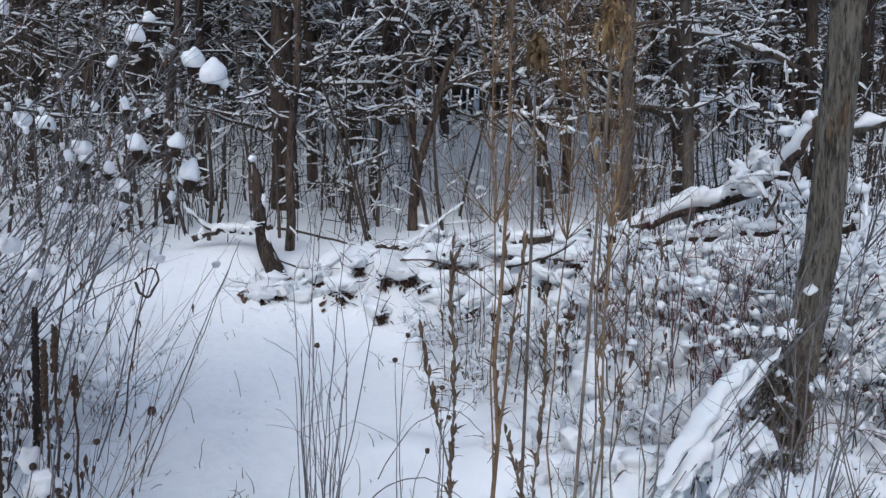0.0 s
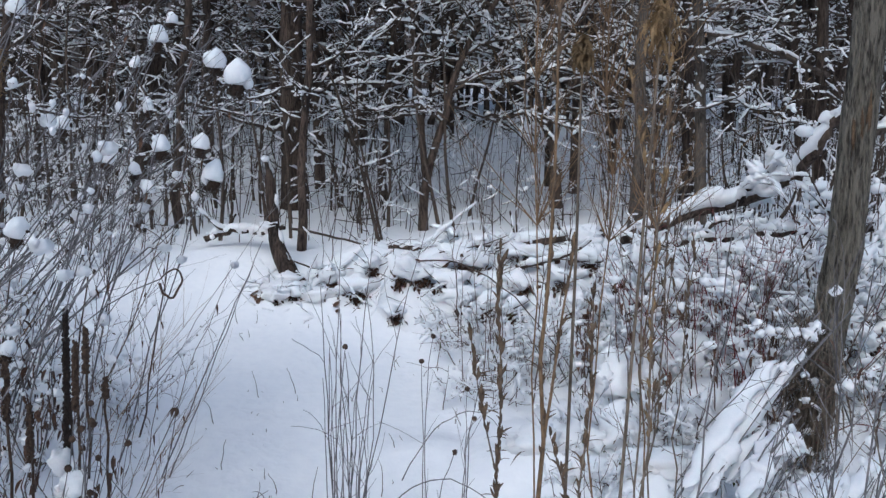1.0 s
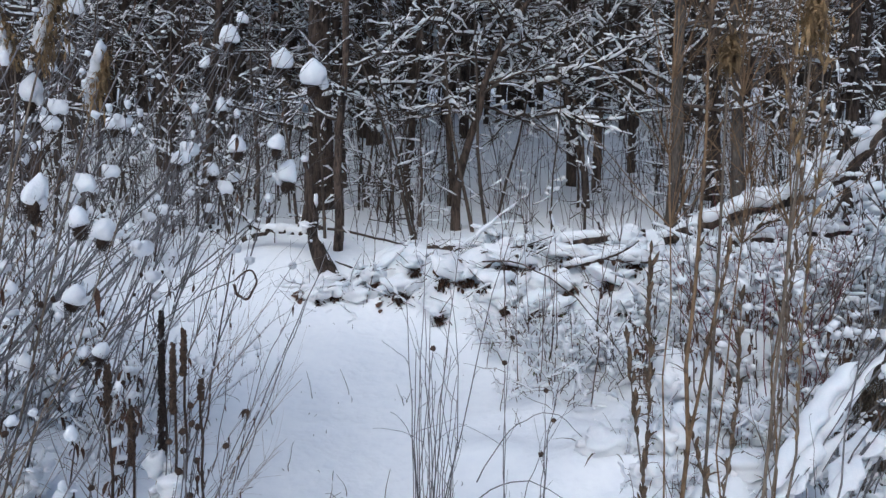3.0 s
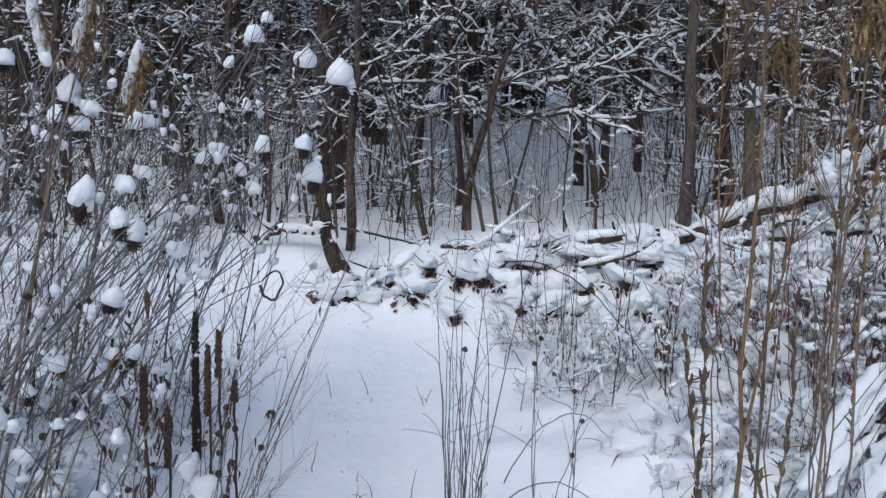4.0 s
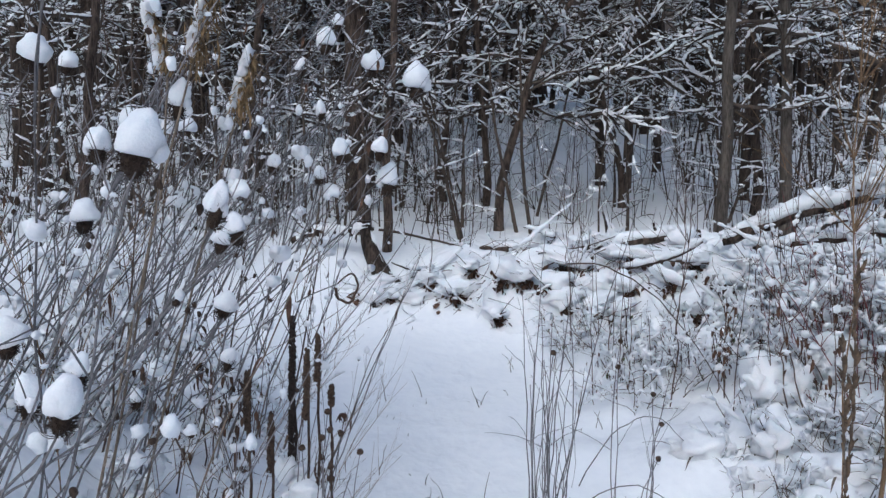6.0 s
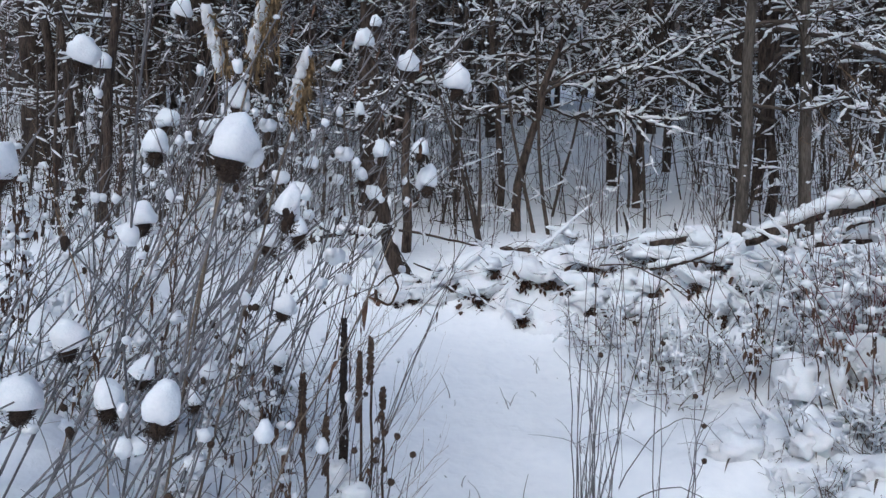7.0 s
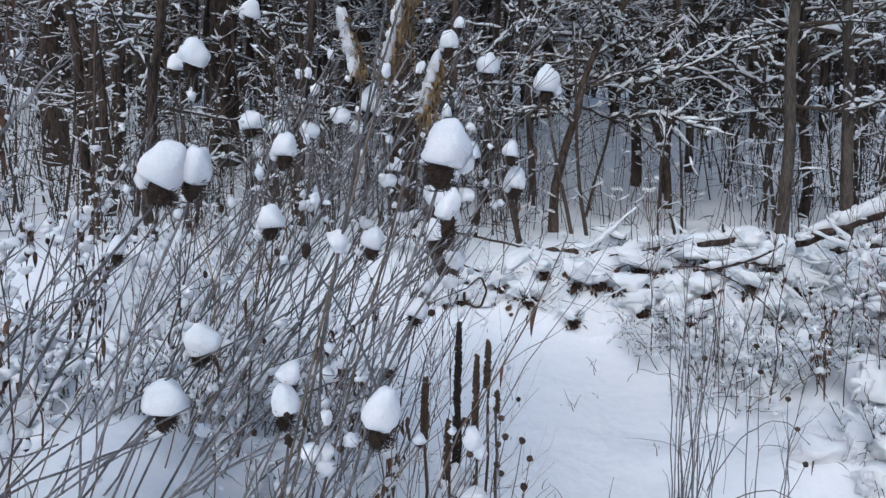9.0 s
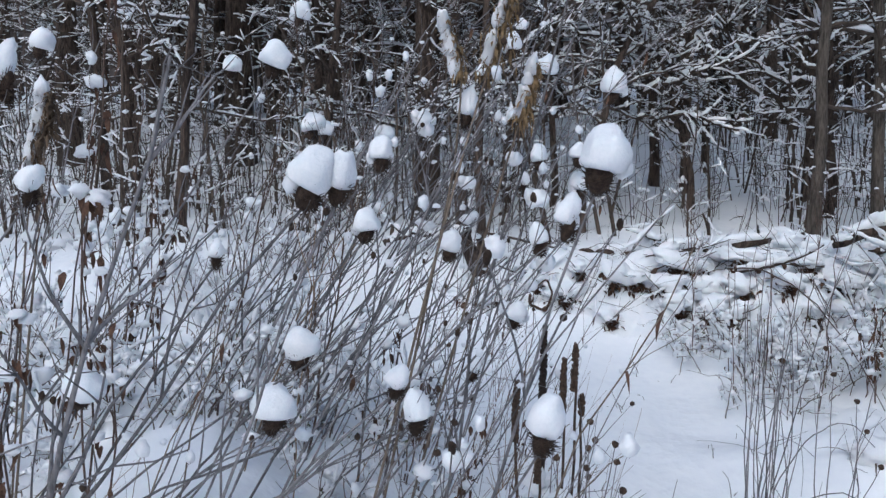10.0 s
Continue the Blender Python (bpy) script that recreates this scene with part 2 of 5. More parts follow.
# ---- trees ----
def tree_meshes(height, r, seed, limbs, first=0.25, reach=1.6, bark=None, lean=(0, 0), snow=1.0, fine=7, crook=0.0):
    """Trunk, branches and the snow on them, as one thing at the origin; the upper half is coarser, an unseen canopy."""
    rng = np.random.default_rng(seed)
    t = thing("tree", "", "tree")
    g, b, s = Geo(seed), Geo(seed + 1), Geo(seed + 2)
    k = 16
    line = np.zeros((k, 3))
    line[:, 2] = np.linspace(-0.25, height, k)
    line[:, 0] = lean[0] * line[:, 2] + np.cumsum(rng.normal(0, 0.03, k))
    line[:, 1] = lean[1] * line[:, 2] + np.cumsum(rng.normal(0, 0.03, k))
    line[:, 0] += crook * np.clip(line[:, 2], 0, 2) ** 2 + 4 * crook * np.clip(line[:, 2] - 2, 0, None)
    rad = r * np.interp(line[:, 2] / height, [-0.1, 0.0, 0.06, 1.0], [1.35, 1.2, 1.0, 0.3])
    g.tube(line, rad, 9)
    low = min(5.2, 0.96 * height)
    for i in range(limbs):
        h = first + (low - first) * (i + rng.random()) / limbs
        at = np.array([np.interp(h, line[:, 2], line[:, q]) for q in range(3)])
        a = rng.uniform(0, 2 * math.pi)
        L = reach * rng.uniform(0.45, 1.15)
        d = (math.cos(a), math.sin(a), rng.uniform(-0.35, 0.75))
        limb = path(at, d, L, 10, rng, 0.2, (0, 0, rng.normal(0, 0.04)))
        lr = np.linspace(min(0.017, r * 0.36), 0.004, 10)
        b.tube(limb, lr, 4, close=False)
        s.snow_on(limb, lr, 0.56 * snow, 0.85, 4, 0.004, 0.72, longest=2)
        for q in range(fine):
            i0 = 1 + int(rng.integers(0, 8))
            base = limb[i0] + (limb[i0 + 1] - limb[i0]) * rng.random()
            dd = unit(limb[i0 + 1] - limb[i0])
            sd = unit(np.cross(dd, (0, 0, 1))) * rng.choice((-1, 1))
            sub = path(base, dd * 0.6 + sd * rng.uniform(0.3, 1.1) + np.array((0, 0, rng.uniform(-0.6, 0.6))), L * rng.uniform(0.2, 0.5), 5, rng, 0.25)
            sr = np.linspace(0.008, 0.0035, 5)
            b.tube(sub, sr, 3, close=False)
            s.snow_on(sub, sr, 0.58 * snow, 1.0, 3, 0.006, 0.72, longest=2)
            for w in range(6):
                j0 = int(rng.integers(1, 4))
                tw = path(sub[j0], unit(sub[j0 + 1] - sub[j0]) + rng.normal(0, 0.7, 3), L * rng.uniform(0.05, 0.15), 3, rng, 0.3)
                b.tube(tw, (0.0045, 0.0035, 0.0025), 3, close=False)
                if rng.random() < 0.3 * snow:
                    s.snow_on(tw, 0.004, 1.0, 1.1, 3, 0.009, 0.75)
                elif rng.random() < 0.3 * snow:
                    k = rng.uniform(0.010, 0.022)
                    s.blob(tw[1] + np.array((0, 0, k * 0.5)), (k * rng.uniform(1.0, 1.9), k * rng.uniform(0.9, 1.4), k * 0.75), 0.35, 1, rng.normal(0, 0.3, 3) + np.array((0, 0, 1.0)), 2.4)
    # upper limbs above the view, added thick with snow to shade the wood floor
    for i in range(limbs + 4 if height > 5 else 0):
        h = low + (0.97 * height - low) * (i + rng.random()) / (limbs + 4)
        at = np.array([np.interp(h, line[:, 2], line[:, q]) for q in range(3)])
        a = rng.uniform(0, 2 * math.pi)
        limb = path(at, (math.cos(a), math.sin(a), rng.uniform(0, 0.8)), reach * rng.uniform(1.0, 1.9), 6, rng, 0.2)
        b.tube(limb, np.linspace(0.03, 0.008, 6), 3, close=False)
        s.snow_on(limb, 0.03, 0.95, 2.0, 4, 0.04)
        for q in range(5):
            sub = path(limb[1 + int(rng.integers(0, 4))], rng.normal(0, 1, 3) + np.array((0, 0, 0.2)), reach * rng.uniform(0.3, 0.7), 4, rng, 0.2)
            b.tube(sub, np.linspace(0.014, 0.006, 4), 3, close=False)
            s.snow_on(sub, 0.02, 0.95, 2.2, 3, 0.04)
    part("trunk", g, bark or BARK_DARK, t)
    part("crown", b, BRANCH, t, "", "stuff")
    part("snow", s, SNOW, t, "fresh snow lying along the branches", "stuff")
    return t


def place(proto, x, y, turn=0.0, size=1.0, label="", group="", z=None):
    m = pose(x, y, ground_z(x, y) if z is None else z, 0, 0, turn) @ Matrix.Scale(size, 4)
    ob = copy_thing(proto, m)
    ob.matrix_basis = m
    return tagged(ob, label, "", group)


def drop_thing(proto):
    for o in [*proto.children_recursive, proto]:
        bpy.data.objects.remove(o)


WOODS = "trees of the wood"
thin = [tree_meshes(8.0, 0.046, 11 + i, 15, 1.1, 1.3, bark=(BARK_GREY if i < 2 else None), lean=((0.02, -0.015, 0.05, -0.06)[i], 0.0)) for i in range(4)]
mid = [tree_meshes(10.0, 0.064, 31 + i, 17, 0.9, 1.6, lean=((0.0, -0.05, 0.03)[i], 0.0)) for i in range(3)]
big = [tree_meshes(12.0, 0.19, 51 + i, 18, 1.0, 2.0) for i in range(2)]
hawthorn = tree_meshes(3.0, 0.042, 71, 22, 0.9, 1.0, lean=(0.0, 0.05), snow=1.05, fine=8, crook=0.16)
far = [tree_meshes(11.0, (0.07, 0.1, 0.15)[i], 81 + i, 13, 1.0, 1.8, lean=((0.04, -0.03, 0.0)[i], 0.0), fine=3) for i in range(3)]
T_GREY = "slender grey-barked tree with snow along its branches"
T_DARK = "dark-barked young tree with snow-laden branches"
T_BIG = "thick dark trunk with snow-laden branches"
NAMED = [(thin[0], 1.40, 5.8, 40, 1.0, T_GREY), (thin[1], 2.02, 6.0, 160, 1.0, T_GREY), (thin[2], 2.3, 7.4, 80, 1.0, T_DARK), (mid[0], 2.72, 8.6, 10, 0.9, T_DARK),
         (mid[1], 1.6, 9.5, 200, 0.85, T_DARK), (mid[0], 2.47, 11.3, 120, 0.9, T_DARK), (mid[1], 1.32, 10.0, 300, 1.0, T_DARK), (thin[2], -0.29, 8.0, 190, 0.8, T_DARK),
         (hawthorn, -0.29, 6.6, 0, 1.0, T_DARK), (thin[2], -3.45, 5.6, 0, 0.8, T_DARK), (big[0], -4.7, 12.0, 30, 1.2, T_BIG), (big[1], -7.5, 12.0, 210, 1.0, T_BIG),
         (big[0], -1.66, 7.8, 150, 0.68, T_BIG), (mid[0], -1.77, 10.0, 260, 1.05, T_DARK), (big[1], -1.7, 14.0, 80, 0.75, T_BIG), (thin[3], -1.2, 5.8, 250, 0.75, T_DARK),
         (thin[2], -0.75, 8.6, 310, 0.9, T_DARK), (mid[1], -5.6, 9.0, 40, 0.9, T_DARK), (thin[2], -4.6, 7.4, 140, 1.0, T_DARK), (mid[0], 3.4, 6.9, 220, 0.9, T_DARK), (hawthorn, 1.15, 7.9, 172, 0.95, T_DARK), (thin[2], -2.6, 7.0, 0, 0.9, T_DARK), (mid[2], -3.1, 9.4, 60, 0.9, T_DARK)]
stood = [place(proto, x, y, turn, size, label, WOODS) for proto, x, y, turn, size, label in NAMED]


def bough(tree, pts, r, seed):
    """A long snow-laden limb with side twigs, part of a standing tree."""
    rng = np.random.default_rng(seed)
    b, s = Geo(seed), Geo(seed + 1)
    pts = np.asarray(pts, float)
    q = np.linspace(0, len(pts) - 1, 14)
    line = np.stack([np.interp(q, np.arange(len(pts)), pts[:, k]) for k in range(3)], 1) + rng.normal(0, 0.02, (14, 3))
    rad = np.linspace(r, r * 0.35, 14)
    b.tube(line, rad, 5)
    s.snow_on(line, rad, 0.9, 0.95, 5, 0.010, longest=4)
    for _ in range(16):
        i = int(rng.integers(2, 13))
        tw = path(line[i], unit(line[i] - line[i - 1]) + rng.normal(0, 0.7, 3), rng.uniform(0.2, 0.6), 6, rng, 0.2)
        b.tube(tw, np.linspace(0.01, 0.004, 6), 3, close=False)
        s.snow_on(tw, np.linspace(0.01, 0.004, 6), 0.8, 1.2, 4, 0.008, longest=3)
    for name, geo, mat, kind in (("bough", b, BRANCH, ""), ("bough_snow", s, SNOW, "stuff")):
        ob = part(name, geo, mat, tree, "", kind)
        ob.matrix_parent_inverse = tree.matrix_basis.inverted()


bough(stood[2], [(2.35, 7.4, 2.35), (1.94, 7.4, 2.5), (1.43, 7.35, 2.73), (0.92, 7.3, 3.2)], 0.03, 90)
bough(stood[2], [(2.35, 7.4, 2.75), (1.8, 7.3, 2.75), (1.3, 7.2, 3.0), (1.05, 7.1, 3.4)], 0.022, 92)
bough(stood[19], [(3.4, 6.85, 2.75), (2.8, 6.7, 2.95), (2.0, 6.6, 3.12), (1.5, 6.5, 3.15)], 0.032, 94)
bough(stood[19], [(3.4, 6.85, 2.2), (2.9, 6.6, 2.35), (2.4, 6.4, 2.45)], 0.022, 96)
bough(stood[12], [(-1.66, 7.7, 2.6), (-1.1, 7.4, 2.75), (-0.5, 7.2, 2.72)], 0.024, 98)
bough(stood[12], [(-1.66, 7.7, 2.3), (-2.2, 7.3, 2.4), (-2.7, 7.1, 2.6)], 0.022, 102)
bough(stood[8], [(0.38, 6.95, 2.6), (0.75, 6.9, 2.78), (1.1, 6.8, 2.84), (1.5, 6.75, 3.15)], 0.022, 112)
bough(stood[8], [(0.5, 7.0, 2.95), (0.2, 6.9, 3.1), (-0.25, 6.8, 3.1), (-0.7, 6.7, 3.3)], 0.022, 114)
bough(stood[8], [(0.3, 6.9, 2.35), (0.65, 6.7, 2.4), (0.95, 6.6, 2.3), (1.15, 6.6, 2.34)], 0.016, 116)
bough(stood[7], [(-0.2, 8.0, 2.7), (0.2, 7.9, 2.85), (0.7, 7.9, 2.95), (1.2, 7.8, 3.3)], 0.022, 118)
def clearing(x, y):
    """The open snow among the trees."""
    return -0.02 * y - 0.15 < x < 0.27 * y - 0.3 and y < 17


def stand(proto, x, y, *rest):
    if not clearing(x, y):
        place(proto, x, y, *rest)


rng = np.random.default_rng(5)
spots = [(q[1], q[2]) for q in NAMED]
count = 0
while count < 60:
    y = rng.uniform(10.5, 25)
    x = rng.uniform(-1.2 - 0.75 * y, 0.75 * y)
    if any((x - a) ** 2 + (y - b) ** 2 < 1.0 for a, b in spots) or (abs(x - 0.5) < 0.9 and y < 13):
        continue
    spots.append((x, y))
    pick = rng.random()
    label = T_BIG if pick > 0.85 else T_DARK
    if y > 14:
        stand(far[2 if pick > 0.85 else int(rng.integers(0, 2))], x, y, rng.uniform(0, 360), rng.uniform(0.85, 1.2), label, WOODS)
    elif pick < 0.4:
        stand(thin[2 + int(rng.integers(0, 2))], x, y, rng.uniform(0, 360), rng.uniform(0.85, 1.2), T_DARK, WOODS)
    elif pick < 0.85:
        stand(mid[int(rng.integers(0, 3))], x, y, rng.uniform(0, 360), rng.uniform(0.85, 1.2), T_DARK, WOODS)
    else:
        stand(big[int(rng.integers(0, 2))], x, y, rng.uniform(0, 360), rng.uniform(0.7, 1.0), T_BIG, WOODS)
    count += 1
for proto in thin + mid + big + far + [hawthorn]:
    drop_thing(proto)


def far_woods():
    rng = np.random.default_rng(77)
    t = thing("far_woods", "dense dark winter woods with snow on the branches", "woods", kind="stuff")
    g, s = Geo(78), Geo(79)
    for _ in range(270):
        y = rng.uniform(15, 38)
        x = rng.uniform(-1.2 - 0.8 * y, 0.8 * y)
        z, h, r = ground_z(x, y, False), rng.uniform(8, 14), rng.uniform(0.04, 0.13)
        trunk = bow((x, y, z - 0.3), (x + rng.normal(0, 0.9), y, z + h), (rng.normal(0, 0.2), 0, 0), 5)
        g.tube(trunk, np.linspace(r, r * 0.4, 5), 5)
        for _ in range(12):
            at = trunk[0] + (trunk[-1] - trunk[0]) * rng.uniform(0.1, 0.8)
            a = rng.uniform(0, 2 * math.pi)
            limb = path(at, (math.cos(a), math.sin(a), rng.uniform(-0.3, 0.5)), rng.uniform(0.8, 2.6), 5, rng, 0.2)
            g.tube(limb, np.linspace(0.03, 0.01, 5), 3, close=False)
            s.snow_on(limb, 0.02, 0.7, 1.3, 3, 0.012)
    part("trees", g, BARK_DARK, t, "", "stuff")
    part("snow", s, SNOW, t, "", "stuff")


far_woods()


def backdrop():
    """A closed ring of distant woods, nearer on the open side; that side is unseen, added to block light."""
    g = Geo(4)
    k = 120
    v = []
    for i in range(k):
        a = 2 * math.pi * i / k
        # the rear comes closer, behind the camera, to dim light from the front
        r = 47 + 15 * math.cos(a)
        x, y = r * math.sin(a) - 0.7, r * math.cos(a)
        z = ground_z(x, y, False)
        v += [(x, y, z - 3), (x, y, z + 16 + 3 * noise.noise(Vector((math.sin(a) * 9, math.cos(a) * 9, 0))))]
    f = [(2 * i, (2 * i + 2) % (2 * k), (2 * i + 3) % (2 * k), 2 * i + 1) for i in range(k)]
    g.put(v, f)
    tagged(part("backdrop", g, DISTANCE, None, "dark wall of distant leafless woods, its unseen rear added to block light"), category="backdrop", kind="structure")


backdrop()


def underbrush():
    rng = np.random.default_rng(99)
    t = thing("underbrush", "thin leafless saplings and stems standing in the snowy wood", "underbrush", kind="stuff")
    g, s = Geo(100), Geo(101)
    for n in range(1350):
        y = rng.uniform(5.9, 9) if rng.random() < 0.3 else rng.uniform(5.9, 17)
        x = rng.uniform(-1.2 - 0.68 * y, 0.68 * y)
        if clearing(x, y) and rng.random() < 0.68:
            continue
        z, h = ground_z(x, y), rng.uniform(0.3, 2.2)
        stem = path((x, y, z - 0.05), (rng.normal(0, 0.14), rng.normal(0, 0.1), 1), h, 6, rng, 0.06)
        r = rng.uniform(0.0025, 0.006) if rng.random() < 0.8 else rng.uniform(0.008, 0.02)
        own = r > 0.0075 and y < 12.5
        wood, caught = (Geo(7000 + n), Geo(9000 + n)) if own else (g, s)
        wood.tube(stem, np.linspace(r, r * 0.4, 6), 5 if own else 3, close=False)
        twigs = []
        for _ in range(int(rng.integers(1, 5)) + (3 if own else 0)):
            i = int(rng.integers(1, 5))
            tw = path(stem[i], (rng.normal(0, 1), rng.normal(0, 1), rng.uniform(0.1, 0.9)), rng.uniform(0.15, 0.5), 4, rng, 0.15)
            twigs.append(Geo() if own else g)
            twigs[-1].tube(tw, np.linspace(0.005, 0.002, 4), 3, close=False)
            caught.snow_on(tw, 0.003, 0.5 if own else 0.35, 1.4, 4, 0.005, 0.75, longest=2)
        if own:
            one = thing("sapling", "thin dark leafless sapling standing in the snowy wood", "sapling", "saplings of the wood")
            part("stem", wood, BRANCH, one)
            for twig in twigs:
                part("twig", twig, BRANCH, one)
            if caught.v:
                part("snow", caught, SNOW, one, "", "stuff")
    part("stems", g, BRANCH, t, "", "stuff")
    part("snow", s, SNOW, t, "", "stuff")


underbrush()


# ---- the tall trunk by the shrubs ----
def near_trunk():
    t = thing("tree", "grey-brown tree trunk with furrowed bark and a bare scar", "tree")
    rng = np.random.default_rng(8)
    g = Geo(8)
    rows, cols = 230, 96
    zb = 0.35
    v, f = [], []
    for i in range(rows):
        h = i / (rows - 1)
        z = zb + 4.2 * h
        cx = float(np.interp(z, (0.35, 0.65, 1.5, 2.5, 4.6), (1.44, 1.475, 1.60, 1.665, 1.79)))
        cy = 3.1
        r0 = float(np.interp(z, (0.35, 0.6, 1.2, 2.5, 4.6), (0.098, 0.077, 0.067, 0.060, 0.048)))
        for j in range(cols):
            a = 2 * math.pi * j / cols
            ridge = noise.noise(Vector((math.cos(a) * 7, math.sin(a) * 7, z * 3.2)))
            ridge2 = noise.noise(Vector((math.cos(a) * 16 + 9, math.sin(a) * 16, z * 7)))
            rr = r0 + 0.013 * (1 - math.exp(-7 * abs(ridge))) + 0.006 * ridge2 - 0.008
            v.append((cx + rr * math.cos(a), cy + rr * math.sin(a), z))
    for i in range(rows - 1):
        for j in range(cols):
            f.append((i * cols + j, i * cols + (j + 1) % cols, (i + 1) * cols + (j + 1) % cols, (i + 1) * cols + j))
    g.put(v, f)
    part("trunk", g, BARK_NEAR, t)
    sc = Geo(9)
    for z0, ln, w in ((2.04, 0.15, 0.008), (1.95, 0.12, 0.006), (2.0, 0.10, 0.005)):
        cx = float(np.interp(z0, (0.65, 1.5, 2.5), (1.475, 1.60, 1.665)))
        sc.blob((cx - 0.02 + 3 * (z0 - 2.0) * 0.2, 3.1 - 0.062, z0), (w, 0.008, ln / 2), 0.5, 3, None, 3.0)
    part("bare_wood", sc, SCAR, t, "orange-brown bare wood where bark is missing")
    b, s = Geo(10), Geo(11)
    for z0, d, L in ((1.95, (1, 0.1, 0.35), 0.9), (2.6, (-0.8, -0.4, 0.5), 0.7), (2.9, (0.9, -0.3, 0.4), 0.8), (3.2, (-1, 0.2, 0.3), 1.0)):
        limb = path((1.62, 3.1, z0), d, L, 8, rng, 0.1)
        b.tube(limb, np.linspace(0.02, 0.006, 8), 5)
        s.snow_on(limb, np.linspace(0.02, 0.006, 8), 0.9, 1.2, 6, 0.008)
    part("branches", b, BARK_GREY, t)
    part("snow", s, SNOW, t, "", "stuff")


near_trunk()


# ---- fallen logs and the brush pile ----
def fallen_log(pts, r0, r1, seed, label, depth=1.0, stubs=7):
    rng = np.random.default_rng(seed)
    t = thing("fallen_log", label, "log")
    k = 26
    pts = np.asarray(pts, float)
    s = np.linspace(0, len(pts) - 1, k)
    line = np.stack([np.interp(s, np.arange(len(pts)), pts[:, q]) for q in range(3)], 1)
    line[1:-1] = (line[:-2] + line[1:-1] * 2 + line[2:]) / 4
    line += rng.normal(0, 0.006, line.shape)
    rad = np.linspace(r0, r1, k) * rng.uniform(0.9, 1.1, k)
    g, w = Geo(seed), Geo(seed + 1)
    g.tube(line, rad, 10)
    top = line.copy()
    tall = np.clip(0.5 + 0.5 * np.array([noise.noise(Vector((q * 0.5, seed, 0))) for q in range(k)]), 0.25, 1)
    prof = np.sqrt(np.sin(np.linspace(0.015, math.pi - 0.015, k)))
    sr = (rad * 1.05 + 0.016) * prof * (0.75 + 0.5 * tall) * depth
    top[:, 2] += rad * 0.55 + sr * 0.35
    w.tube(top, sr, 10, 0.85)
    for i in range(k):
        if rng.random() < 0.5:
            w.blob(top[i] + rng.normal(0, 0.012, 3), sr[i] * rng.uniform(0.8, 1.15), 0.18, 3, None, 1.6)
    for _ in range(stubs):
        i = int(rng.integers(3, k - 3))
        st = path(line[i], (rng.normal(0, 0.6), -0.5 * rng.random(), 0.7), rng.uniform(0.12, 0.35), 5, rng, 0.2)
        g.tube(st, np.linspace(0.016, 0.007, 5), 5)
        w.snow_on(st, np.linspace(0.016, 0.007, 5), 0.9, 1.3, 5, 0.008, 0.75, longest=2)
    part("log", g, BARK_DARK, t)
    part("snow", w, SNOW, t, "thick snow lying along the log", "stuff")


fallen_log([(-0.5, 5.42, 1.27), (-0.1, 5.36, 1.28), (0.18, 5.34, 1.31), (0.62, 5.3, 1.35), (1.06, 5.25, 1.41)], 0.045, 0.035, 201, "fallen log lying across the bank under thick snow", 1.0, 3)
fallen_log([(1.10, 4.95, 1.40), (1.26, 4.9, 1.45), (1.40, 4.85, 1.52), (1.63, 4.78, 1.615), (1.85, 4.7, 1.655), (1.95, 4.55, 1.74), (2.03, 4.4, 1.835), (2.05, 4.25, 1.98), (2.09, 4.2, 2.10), (2.2, 4.1, 2.2)], 0.045, 0.035, 209, "snow-covered fallen trunk leaning up over the shrubs", 1.2, 1)
fallen_log([(1.2, 4.7, 1.36), (1.75, 4.5, 1.45), (2.4, 4.3, 1.5)], 0.03, 0.024, 213, "fallen branch under snow among the shrubs", 1.0, 4)
fallen_log([(1.75, 4.7, 1.62), (1.88, 4.5, 1.85), (1.90, 4.4, 2.02)], 0.02, 0.012, 215, "broken branch under snow on a fallen trunk", 1.3, 0)
fallen_log([(-1.95, 5.75, 1.33), (-1.7, 5.72, 1.41), (-1.5, 5.66, 1.38), (-1.3, 5.6, 1.42)], 0.026, 0.02, 217, "thin snow-topped branch propped against a stump", 0.95, 4)


